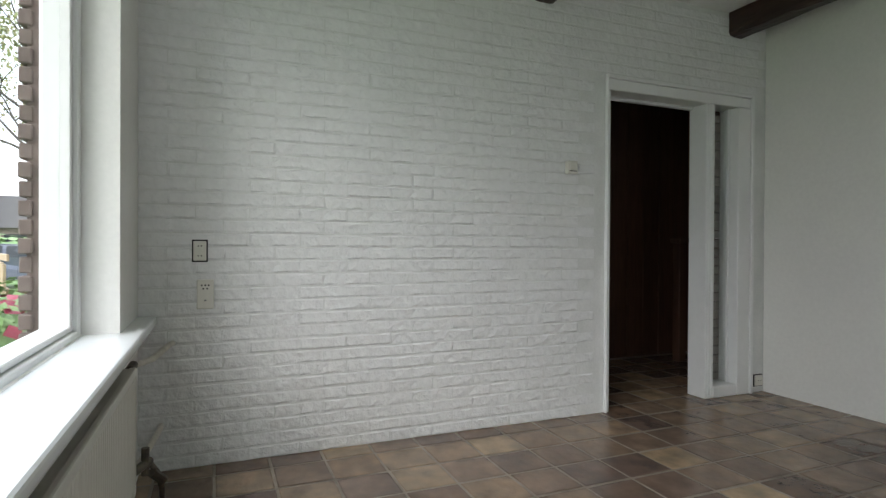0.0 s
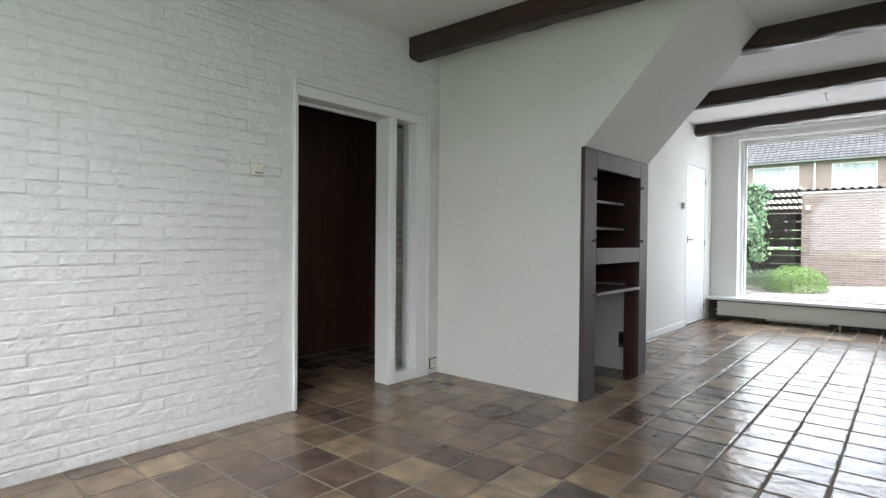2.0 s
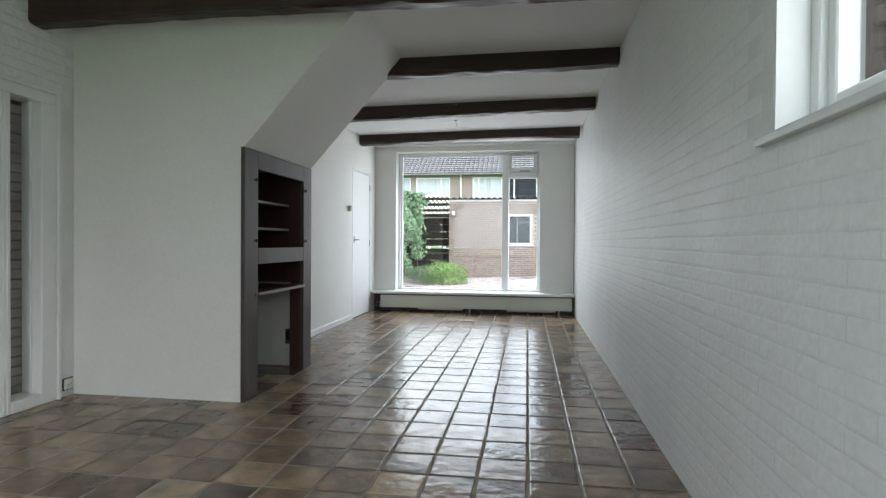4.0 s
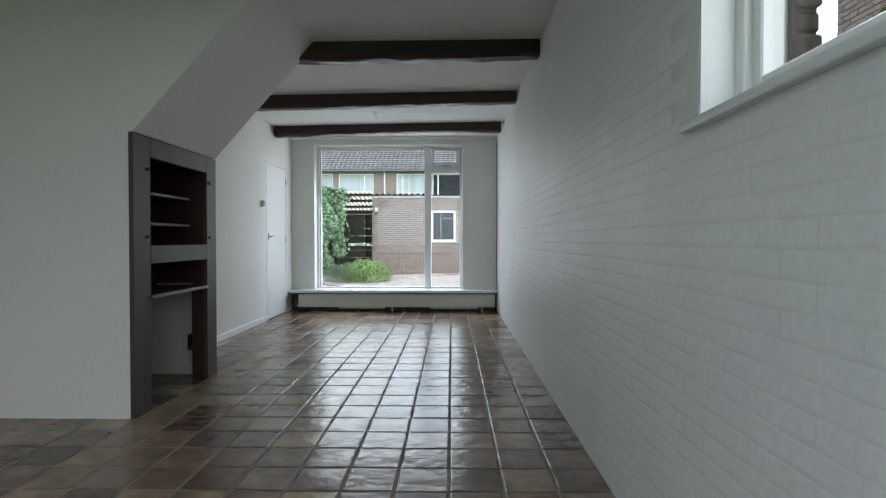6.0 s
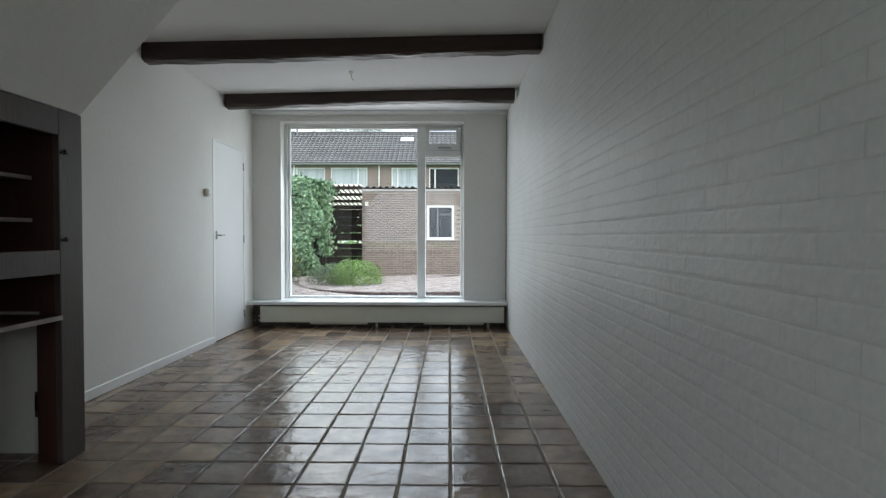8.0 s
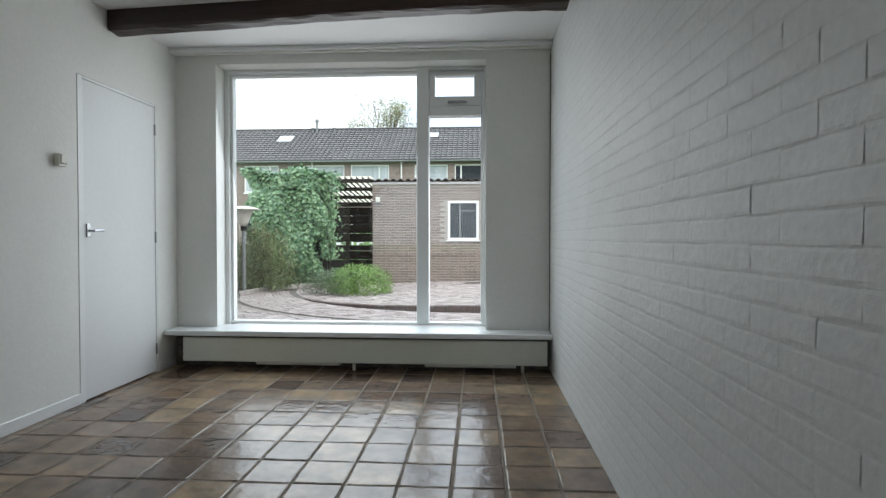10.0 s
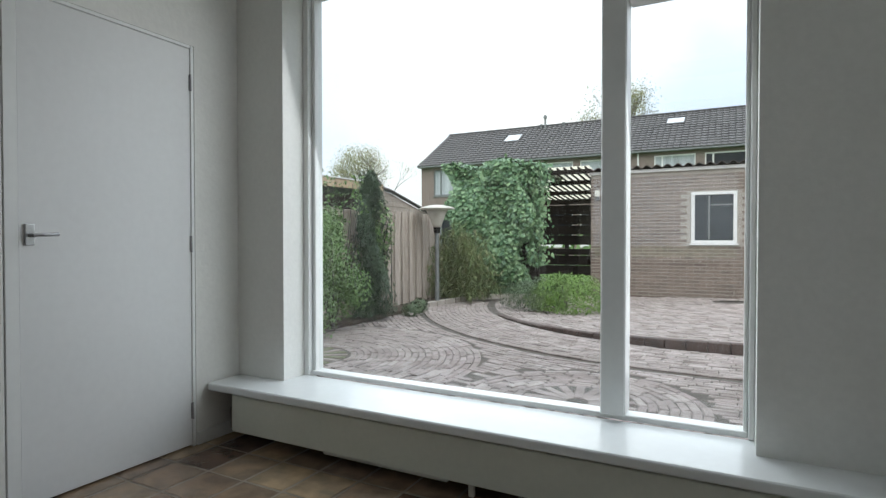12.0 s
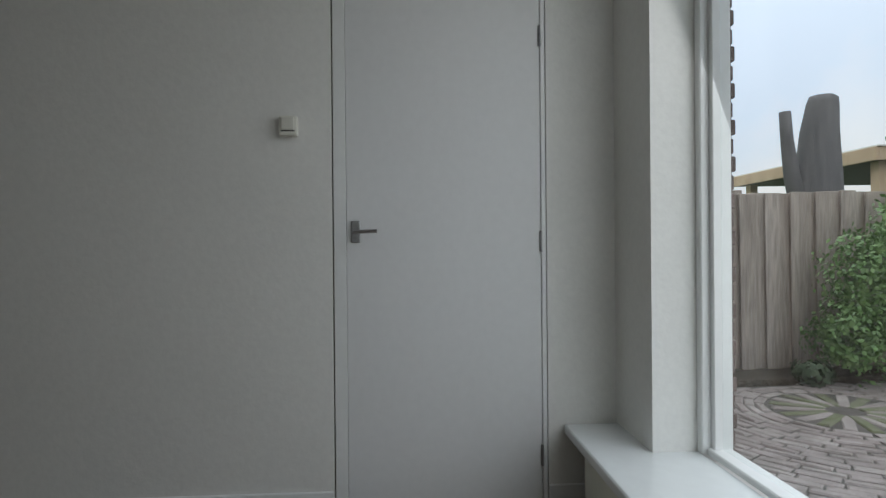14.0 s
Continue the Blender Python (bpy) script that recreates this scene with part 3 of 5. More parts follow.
part("valve", rod(bmesh.new(), (-1.69, 8.60, 0.05), (-1.69, 8.60, 0.16), 0.018), BRASS, conv)
# dark sheet added against the wall: shade under the sill put in as colour
tagged(part("convector_recess", box(X_WEST + 0.005, 8.672, 0.001, X_EAST - 0.005, 8.698, 0.266), RECESS_SHADE), "dark sheet standing in for the shade below the sill", "wall", kind="structure")

# front window
fw = tagged(thing("window_2", -0.8, -0.280, 0.7, "large white wooden front window", "window"), kind="structure")
frame_bars(fw, "window_frame", "y", [(-2.000, -1.958, 0.675, 2.38), (0.71, 0.75, 0.675, 2.38), (-1.958, 0.71, 2.33, 2.38), (-1.958, 0.71, 0.675, 0.697)], -0.295, -0.185, GLOSS_WHITE)
frame_bars(fw, "window_frame", "y", [(-1.957, -1.922, 0.698, 2.329), (0.720, 0.709, 0.698, 2.329), (-1.922, 0.720, 2.295, 2.329), (-1.922, 0.720, 0.698, 0.717)], -0.280, -0.200, GLOSS_WHITE, 0.003)
pane("pane", -1.921, -0.235, 0.718, 0.719, -0.229, 2.294, fw)
tagged(part("window_sill", box(X_BRICK + 0.001, -0.183, 0.640, 0.9, 0.005, 0.677, 0.012, 3), SILL_WHITE), "white painted front window sill above the radiator", "window sill", kind="structure")
jamb = thing("brick_jamb", -1.945, -0.36, 0.640, "brown brick outer edge of the front window opening", "brick jamb", kind="structure")
for i in range(30):
    z = 0.640 + i * 0.0625
    part("brick", box(-2.170, -0.36, z, -1.998 + 0.008 * (i % 2) + random.uniform(-0.003, 0.003), -0.322, z + 0.052, 0.004), JAMB_BRICK, jamb)

# small high window
sw = tagged(thing("window_3", 1.42, 1.4, 1.4, "small high white window in the side wall", "window"), kind="structure")
frame_bars(sw, "window_frame", "x", [(2.005, 2.060, 1.365, 2.22), (0.85, 0.905, 1.365, 2.22), (0.905, 2.005, 2.17, 2.22), (0.905, 2.005, 1.365, 1.405)], 1.344, 1.434, GLOSS_WHITE)
frame_bars(sw, "sash", "x", [(1.960, 2.004, 1.406, 2.169), (0.906, 0.95, 1.406, 2.169), (0.95, 1.960, 2.125, 2.169), (0.95, 1.960, 1.406, 1.445)], 1.364, 1.424, GLOSS_WHITE, 0.005)
pane("pane", 1.389, 0.951, 1.446, 1.394, 1.959, 2.124, sw)
tagged(part("window_sill", box(X_EAST - 0.028, 0.80, 1.332, 1.344, 2.120, 1.357, 0.006, 2), SILL_WHITE), "narrow white sill of the small high window", "window sill", kind="structure")
tagged(part("window_reveal", box(X_EAST + 0.002, 2.048, 1.358, 1.343, 2.058, 2.217), GLOSS_WHITE), "white window reveal", "trim", kind="structure")
jamb = thing("brick_jamb", 1.5, 2.060, 1.4, "brick outer edge of the small window", "brick jamb", kind="structure")
for i in range(14):
    z = 1.330 + i * 0.0625
    part("brick", box(1.497, 2.035 - 0.014 * (i % 2), z, 1.557, 2.2, z + 0.052, 0.006), JAMB_BRICK, jamb)

# ---- doorway to the hall, with its sidelight ----
fr = tagged(thing("door_frame", X_BRICK, 3.020, 0, "white painted wooden door frame with a narrow sidelight", "door frame"), kind="structure")
for nm, y0, y1, z0, z1, x0, x1 in (("jamb", 2.380, 2.405, 0, 1.917, -2.610, X_BRICK + 0.012), ("head", 2.380, 3.565, 1.917, 1.984, -2.610, X_BRICK + 0.014), ("post", 3.170, 3.245, 0, 1.916, -2.610, X_BRICK + 0.010),
                                   ("jamb", 3.450, 3.565, 0, 1.916, -2.610, X_BRICK + 0.014), ("sidelight_sill", 3.246, 3.449, 0, 0.075, -2.610, X_BRICK + 0.012)):
    part(nm, box(x0, y0, z0, x1, y1, z1, 0.005), GLOSS_WHITE, fr)
for nm, y0, y1, z0, z1 in (("casing", 2.370, 2.381, 0, 2.010), ("casing", 3.566, 3.592, 0, 2.010), ("casing", 2.382, 3.565, 1.986, 2.010)):
    part(nm, box(X_BRICK - 0.002, y0, z0, X_BRICK + 0.024, y1, z1, 0.004), GLOSS_WHITE, fr)
for y0, y1 in ((3.190, 3.198), (3.216, 3.224)):
    part("bead", box(X_BRICK + 0.0095, y0, 0.01, X_BRICK + 0.015, y1, 1.912, 0.002), GLOSS_WHITE, fr)
part("bead", box(-2.560, 3.246, 0.076, -2.525, 3.260, 1.916, 0.003), GLOSS_WHITE, fr)
part("bead", box(-2.560, 3.432, 0.076, -2.525, 3.449, 1.916, 0.003), GLOSS_WHITE, fr)
part("stop", box(-2.607, 2.406, 1.897, -2.575, 3.169, 1.916, 0.003), GLOSS_WHITE, fr)
pane("pane", -2.545, 3.261, 0.077, -2.540, 3.431, 1.915, fr)
jamb = thing("brick_jamb", -2.675, 3.520, 0, "pale painted brick edge behind the sidelight", "brick jamb", kind="structure")
for i in range(31):
    z = 0.005 + i * 0.0612
    part("brick", box(-2.725, 3.370 - 0.012 * (i % 2), z, -2.615, 3.580, z + 0.053, 0.004), MORTAR, jamb)
    part("brick", box(-2.725, 2.280, z, -2.615, 2.390 + 0.01 * (i % 2), z + 0.056, 0.004), PAINTED_JOINT, jamb)

# ---- flush white door in the rear part ----
d2 = tagged(thing("door_2", X_WEST, 8.0, 0, "closed flush white door with a metal lever handle", "door"), kind="structure")
part("door_leaf", box(X_WEST - 0.045, 7.6348, 0.010, X_WEST - 0.003, 8.4003, 2.0200, 0.0015), DOOR_WHITE, d2)
for y0, y1, z1 in ((7.585, 7.633, 2.038), (8.402, 8.420, 2.038)):
    part("door_frame", box(X_WEST - 0.10, y0, 0, X_WEST + 0.002, y1, z1, 0.002), GLOSS_WHITE, d2)
part("door_frame", box(X_WEST - 0.10, 7.634, 2.022, X_WEST + 0.002, 8.401, 2.038, 0.002), GLOSS_WHITE, d2)
# near-black sheet behind the leaf, so the gaps round it look shaded
part("door_stop", box(X_WEST - 0.118, 7.581, 0.0, X_WEST - 0.102, 8.424, 2.04), DARK, d2, "near-black sheet that paints the shade in the gaps round the door")
hd = part("door_handle", box(X_WEST - 0.004, 7.653, 1.035, X_WEST + 0.006, 7.688, 1.120, 0.004, 2), CHROME, d2, "brushed metal lever handle")
bm = rod(bmesh.new(), (X_WEST + 0.006, 7.670, 1.075), (X_WEST + 0.045, 7.670, 1.075), 0.008)
tube(bm, [(X_WEST + 0.045, 7.662, 1.075), (X_WEST + 0.046, 7.70, 1.077), (X_WEST + 0.044, 7.755, 1.079)], 0.0075)
part("lever", bm, CHROME, hd, smooth=False)
for z in (1.85, 1.035, 0.185):
    bm = rod(bmesh.new(), (X_WEST + 0.006, 8.400, z - 0.042), (X_WEST + 0.003, 8.400, z + 0.042), 0.0045)
    bx(bm, X_WEST - 0.004, 8.394, z - 0.04, X_WEST + 0.0005, 8.406, z + 0.04)
    part("hinge", bm, CHROME, d2, "grey metal hinge")
for y0, y1 in ((Y_NICHE_END, 7.580), (8.425, 8.66)):
    tagged(part("baseboard", box(X_WEST, y0, 0, X_WEST + 0.012, y1, 0.07, 0.004), GLOSS_WHITE), "low white painted skirting board", "skirting", kind="structure")


def light_switch(name, axis, x, y, z, w, h, label):
    """A surface-mounted switch: a rounded box with a rocker."""
    ob = thing(name, x, y, z, label, "light switch")
    part("housing", box(x, y - w / 2, z - h / 2, x + 0.038, y + w / 2, z + h / 2, 0.007, 2), PLASTIC, ob)
    part("rocker", box(x + 0.0375, y - w / 2 + 0.009, z - h / 2 + 0.02, x + 0.045, y + w / 2 - 0.009, z + h / 2 - 0.006, 0.003), PLASTIC, ob)
    # solid dark bar, coloured as the shadow below the rocker
    part("gap", box(x + 0.036, y - w / 2 + 0.008, z - h / 2 + 0.014, x + 0.039, y + w / 2 - 0.008, z - h / 2 + 0.018), DARK, ob, "dark bar drawn as the shadow below the rocker")
    return ob


light_switch("light_switch", "x", X_WEST, 7.420, 1.484, 0.068, 0.075, "ivory plastic light switch on the white wall by the door")
light_switch("light_switch", "x", X_BRICK, 2.12, 1.438, 0.065, 0.075, "ivory plastic light switch on white brick by the doorway")


def socket(x, y0, y1, z0, z1, n, label, rim):
    """A wall socket plate with recessed round outlets, pin holes, and where it shows a dark rim."""
    ob = thing("wall_socket", x, (y0 + y1) / 2, z0, label, "socket")
    if rim:
        part("rim", box(x - 0.004, y0 - 0.006, z0 - 0.006, x + 0.004, y1 + 0.006, z1 + 0.006, 0.002), DARK, ob, "dark gap round the socket")
    part("plate", box(x, y0, z0, x + 0.014, y1, z1, 0.004, 2), PLASTIC, ob)
    h = (z1 - z0) / n
    for i in range(n):
        zc, yc = z0 + h * (i + 0.5), (y0 + y1) / 2
        r = min(y1 - y0, h) * 0.36
        part("outlet", rod(bmesh.new(), (x + 0.008, yc, zc), (x + 0.0155, yc, zc), r, r * 0.94, 20), PLASTIC, ob)
        for s in (-1, 1):
            part("hole", rod(bmesh.new(), (x + 0.012, yc + s * r * 0.42, zc), (x + 0.0165, yc + s * r * 0.42, zc), 0.003, seg=8), DARK, ob)
    return ob


socket(X_BRICK, 0.146, 0.199, 0.915, 1.002, 2, "white double wall socket in a dark cut-out in white brick", True)
ph = thing("phone_socket", X_BRICK, 0.195, 0.70, "ivory telephone socket plate on white brick", "socket")
part("plate", box(X_BRICK, 0.160, 0.702, X_BRICK + 0.02, 0.230, 0.832, 0.005, 2), PLASTIC, ph)
for dy, dz in ((-0.014, 0.105), (0.0, 0.105), (0.014, 0.105), (-0.008, 0.09), (0.008, 0.09)):
    part("hole", rod(bmesh.new(), (X_BRICK + 0.018, 0.195 + dy, 0.702 + dz), (X_BRICK + 0.0215, 0.195 + dy, 0.702 + dz), 0.004, seg=8), DARK, ph)
part("screw", rod(bmesh.new(), (X_BRICK + 0.018, 0.195, 0.74), (X_BRICK + 0.022, 0.195, 0.74), 0.004, seg=8), CHROME, ph)
socket(X_BRICK, 3.630, 3.700, 0.045, 0.115, 1, "white wall socket low in the corner", True)

# ---- brown frame and shelves below the stairs ----
nf = thing("built_in_cupboard", X_NICHE, 4.291, 0, "brown wooden cupboard front without doors, below the stairs", "cupboard")
F0, F1 = X_NICHE - 0.025, X_NICHE + 0.004
part("stile", box(F0, Y_PLASTER - 0.003, 0, F1, 3.895, 1.655, 0.003), FRAME_WOOD, nf)
part("stile", box(F0, 4.667, 0, F1, Y_NICHE_END + 0.004, 1.655, 0.003), FRAME_WOOD, nf)
part("rail", box(F0, 3.896, 1.534, F1, 4.666, 1.655, 0.003), FRAME_WOOD, nf)
part("rail", box(F0, 3.896, 0.890, F1, 4.666, 1.001, 0.003), FRAME_WOOD, nf)
part("side_panel", box(X_NICHE - 0.118, 4.672, 0, F0 - 0.001, 4.692, 0.679, 0.002), CUPBOARD_WOOD, nf, "dark red-brown upright board")
part("side_panel", box(X_NICHE - 0.40, 4.672, 0.714, F0 - 0.001, 4.692, 1.642, 0.002), CUPBOARD_WOOD, nf, "dark red-brown upright board")
part("side_panel", box(X_NICHE - 0.40, 3.871, 0.714, F0 - 0.001, 3.890, 1.642, 0.002), CUPBOARD_WOOD, nf)
part("back_panel", box(X_NICHE - 0.42, 3.856, 0.679, X_NICHE - 0.401, 4.707, 1.642), CUPBOARD_WOOD, nf)
part("top_panel", box(X_NICHE - 0.40, 3.891, 1.610, F0 - 0.001, 4.671, 1.625), CUPBOARD_WOOD, nf)
part("side_panel", box(X_NICHE - 0.118, 4.693, 0, F0 - 0.001, 4.785, 1.635), CUPBOARD_WOOD, nf)
sh = part("shelf", box(X_NICHE - 0.40, 3.851, 0.676, F1 + 0.004, 4.686, 0.698, 0.003), CUPBOARD_WOOD, nf)
part("shelf_edge", box(F1 + 0.004, 3.895, 0.677, F1 + 0.010, 4.668, 0.699, 0.002), SHELF_EDGE, sh, "worn pale shelf edge")
part("shelf", box(X_NICHE - 0.40, 3.891, 0.905, F0 - 0.002, 4.671, 0.920), CUPBOARD_WOOD, nf)
for z in (1.132, 1.328):
    sh = part("shelf", box(X_NICHE - 0.40, 3.891, z, X_NICHE - 0.13, 4.671, z + 0.016, 0.002), CUPBOARD_WOOD, nf)
    part("shelf_edge", box(X_NICHE - 0.13, 3.892, z - 0.001, X_NICHE - 0.126, 4.670, z + 0.017, 0.001), SHELF_EDGE, sh, "worn pale shelf edge")
for y, z in ((3.861, 1.454), (3.861, 1.046), (4.699, 1.454), (4.699, 1.046)):
    bm = rod(bmesh.new(), (F1 + 0.006, y, z - 0.006), (F1 + 0.006, y, z + 0.016), 0.006)
    bx(bm, F1 - 0.001, y - 0.024, z - 0.004, F1 + 0.006, y + 0.022, z + 0.008, 0.002)
    part("hinge", bm, BLACK_IRON, nf, "black iron hinge pin")
cs = thing("wall_socket", -1.380, 4.786, 0.2, "dark brown surface socket with a loose cable loop", "socket")
part("housing", box(-1.425, 4.748, 0.19, -1.362, 4.785, 0.315, 0.006, 2), FRAME_WOOD, cs)
part("cover", box(-1.418, 4.739, 0.225, -1.370, 4.749, 0.30, 0.004, 2), BLACK_IRON, cs)
part("cable", tube(bmesh.new(), [(-1.390, 4.761, 0.19), (-1.412, 4.756, 0.14), (-1.405, 4.756, 0.10), (-1.385, 4.756, 0.09), (-1.370, 4.756, 0.115), (-1.380, 4.761, 0.17)], 0.005), PIPE_WHITE, cs, "pale cable loop", True)

# ---- radiator under the front window ----
rad = thing("radiator", -0.75, -0.1, 0.0, "cream ribbed panel radiator below the front sill", "radiator")
RX, RF = -1.995, -0.020
bm = bmesh.new()
nrib = 90
xs = [RX + i * ((0.6 - RX) / (nrib * 4)) for i in range(nrib * 4 + 1)]
top, bot = [], []
for i, x in enumerate(xs):
    dy = (0.0, 0.0, 0.006, 0.006)[i % 4]
    top.append(bm.verts.new((x, RF - 0.006 + dy, 0.53)))
    bot.append(bm.verts.new((x, RF - 0.006 + dy, 0.14)))
for i in range(len(xs) - 1):
    bm.faces.new((bot[i], bot[i + 1], top[i + 1], top[i]))
bx(bm, RX, RF - 0.02, 0.525, 0.6, RF + 0.002, 0.557, 0.006, 2)
bx(bm, RX, RF - 0.02, 0.11, 0.6, RF + 0.002, 0.145, 0.006, 2)
bx(bm, RX, RF - 0.04, 0.12, 0.6, RF - 0.0075, 0.55)
part("panel", bm, RADIATOR_WHITE, rad)
part("end_cap", box(RX - 0.006, RF - 0.042, 0.115, RX, RF + 0.001, 0.552, 0.002), RADIATOR_WHITE, rad)
bm = tube(bmesh.new(), [(RX - 0.01, -0.04, 0.545), (RX - 0.06, -0.03, 0.552), (RX - 0.14, 0.02, 0.556), (-2.425, 0.055, 0.558), (-2.477, 0.065, 0.556)], 0.012)
part("pipe", bm, PIPE_WHITE, rad, "painted supply pipe", True)
bm = tube(bmesh.new(), [(-2.477, 0.02, 0.20), (-2.395, 0.02, 0.205), (-2.135, -0.01, 0.19), (RX - 0.01, -0.035, 0.18)], 0.012)
part("pipe", bm, PIPE_WHITE, rad, "painted return pipe", True)
bm = tube(bmesh.new(), [(-2.105, 0.01, 0.18), (-2.135, 0.04, 0.12), (-2.145, 0.05, 0.06), (-2.155, 0.05, 0.0)], 0.011)
part("pipe", bm, BRASS, rad, "bare metal pipe", True)
bm = rod(bmesh.new(), (RX - 0.01, -0.035, 0.18), (-2.115, 0.01, 0.18), 0.017)
rod(bm, (-2.085, 0.0, 0.14), (-2.085, 0.0, 0.24), 0.014)
rod(bm, (-2.105, 0.02, 0.14), (-2.145, 0.055, 0.09), 0.018)
part("valve", bm, BRASS, rad, "aged metal radiator valve")
part("valve", rod(bmesh.new(), (RX - 0.005, -0.04, 0.545), (RX - 0.06, -0.035, 0.553), 0.016), BRASS, rad)
part("bracket_board", box(-2.155, -0.058, 0.25, -2.075, -0.044, 0.50, 0.003), PIPE_WHITE, rad, "painted wall board behind the pipes")
tagged(part("wall_recess", box(-2.474, Y_SOUTH + 0.001, 0.0, 1.2, Y_SOUTH + 0.006, 0.1, 0.001), PLASTER), "plaster skirting below the front window", "skirting", kind="structure")
# dark sheet added above the radiator to paint in the shade below the sill
tagged(part("heater_shadow_board", box(RX, Y_SOUTH + 0.004, 0.557, 0.6, Y_SOUTH + 0.012, 0.639), CUPBOARD_WOOD), "dark brown sheet standing in for the shade between radiator and sill", "board", kind="structure")
hk = thing("ceiling_hook", -0.305, 7.09, H, "small white ceiling hook with lamp wire", "hook")
part("rose", rod(bmesh.new(), (-0.305, 7.09, H - 0.012), (-0.305, 7.09, H), 0.02, seg=14), PLASTIC, hk)
part("wire", tube(bmesh.new(), [(-0.305, 7.09, H - 0.01), (-0.30, 7.09, H - 0.05), (-0.285, 7.09, H - 0.075), (-0.265, 7.09, H - 0.07)], 0.004), PLASTIC, hk)


# ---- plants ----
def leaf_mesh(name, pts, nrm, size, material, parent=None, label="", droop=0.3, seed=1, slim=0.6):
    """Many small folded leaves, one island each, set at pts and turned roughly along nrm."""
    rng = np.random.default_rng(seed)
    n = len(pts)
    nrm = nrm + rng.normal(0, 0.45, (n, 3))
    nrm /= np.linalg.norm(nrm, axis=1)[:, None] + 1e-9
    d = rng.normal(0, 1, (n, 3))
    d[:, 2] -= droop * 3
    d -= (d * nrm).sum(1)[:, None] * nrm
    d /= np.linalg.norm(d, axis=1)[:, None] + 1e-9
    s = np.cross(nrm, d)
    L = size * rng.uniform(0.6, 1.25, n)[:, None]
    a = pts
    b = pts + d * L * 0.5 + s * L * slim * 0.5 - nrm * L * 0.08
    c = pts + d * L - nrm * L * 0.12
    e = pts + d * L * 0.5 - s * L * slim * 0.5 - nrm * L * 0.08
    verts = np.stack([a, b, c, e], 1).reshape(-1, 3)
    faces = [(4 * i, 4 * i + 1, 4 * i + 2, 4 * i + 3) for i in range(n)]
    return raw(name, verts.tolist(), faces, material, parent, label)


def blob_points(n, c, r, seed, shell=0.55, lumps=6, lump=0.35):
    """Points in an uneven crown: an ellipsoid with bulges, denser at its skin."""
    rng = np.random.default_rng(seed)
    d = rng.normal(0, 1, (n, 3))
    d /= np.linalg.norm(d, axis=1)[:, None]
    k = rng.normal(0, 1, (lumps, 3))
    k /= np.linalg.norm(k, axis=1)[:, None]
    bulge = 1 - lump * 0.5 + lump * np.max(np.clip(d @ k.T, 0, 1) ** 3, axis=1)
    rad = (shell + (1 - shell) * rng.uniform(0, 1, n) ** 0.5) * bulge
    p = np.array(c) + d * rad[:, None] * np.array(r)
    return p, d


def branch_tree(name, x, y, z, h, spread, label, seed, leaf=None, nleaf=0, leaf_size=0.2, trunk=0.16, depth=4):
    """A tree: tapered trunk with forking limbs, and leaves at the twigs."""
    rng = random.Random(seed)
    ob = thing(name, x, y, z, label, "tree")
    bm, tips = bmesh.new(), []

    def grow(p, d, length, r, level):
        q = p + d * length
        mid = p + d * length * 0.5 + Vector((rng.uniform(-1, 1), rng.uniform(-1, 1), rng.uniform(-0.3, 0.6))) * length * 0.07
        tube(bm, [p, mid, q], [r, r * 0.8, r * 0.62], 5 if level > 1 else 8)
        tips.append((q, level))
        if level >= depth:
            return
        for _ in range(rng.choice((2, 3, 3))):
            nd = (d + Vector((rng.uniform(-1, 1), rng.uniform(-1, 1), rng.uniform(-0.25, 0.7))) * spread).normalized()
            grow(q, nd, length * rng.uniform(0.62, 0.82), r * 0.58, level + 1)

    grow(Vector((x, y, z)), Vector((0, 0, 1)), h * 0.34, trunk, 0)
    part("trunk", bm, BARK, ob)
    if leaf:
        nr = np.random.default_rng(seed)
        t = np.array([tuple(q) for q, lv in tips if lv >= depth - 1])
        pts = t[nr.integers(0, len(t), nleaf)] + nr.normal(0, h * 0.045, (nleaf, 3))
        leaf_mesh("crown", pts, nr.normal(0, 1, (nleaf, 3)), leaf_size, leaf, ob, "", 0.2, seed)
    return ob


# ---- garden ground ----
def ring_plate(name, x0, y0, x1, y1, z, material, label, category):
    return tagged(part(name, box(x0, y0, z - 0.3, x1, y1, z), material), label, category, kind="structure")


tagged(raw("ground", [(-120, -120, -0.42), (120, -120, -0.42), (120, 160, -0.42), (-120, 160, -0.42)], [(0, 1, 2, 3)], GRASS), "grass ground reaching to the horizon", "ground", kind="structure")
SITE["ground"] = RISE
patio = ring_plate("patio", -4.3, 8.965, 6.5, 21.5, GROUND - 0.008, SAND, "garden patio of grey-purple clinker pavers laid in arcs", "patio")
TC, TR, PR = (0.6, 17.0), 4.0, 5.12     # raised round terrace and the edging round its path
SC = (-3.29, 10.9)                        # star in the paving
Z_TERR = -0.175


def terr(x):
    """Height of the terrace, which rises from the path towards the east."""
    return max(GROUND, GROUND + 0.03 * (x + 2.6))


bm = bmesh.new()
seg = [math.pi * (0.98 + 1.04 * k / 60) for k in range(61)]
lo = [bm.verts.new((TC[0] + (TR - 0.06) * math.cos(a), TC[1] + (TR - 0.06) * math.sin(a), GROUND - 0.2)) for a in seg]
hi = [bm.verts.new((TC[0] + (TR - 0.06) * math.cos(a), TC[1] + (TR - 0.06) * math.sin(a), Z_TERR - 0.008)) for a in seg]
bm.faces.new(hi)
for k in range(60):
    bm.faces.new((lo[k], lo[k + 1], hi[k + 1], hi[k]))
bx(bm, TC[0] - TR + 0.06, TC[1], GROUND - 0.2, TC[0] + TR - 0.06, TC[1] + 1.5, Z_TERR - 0.008)
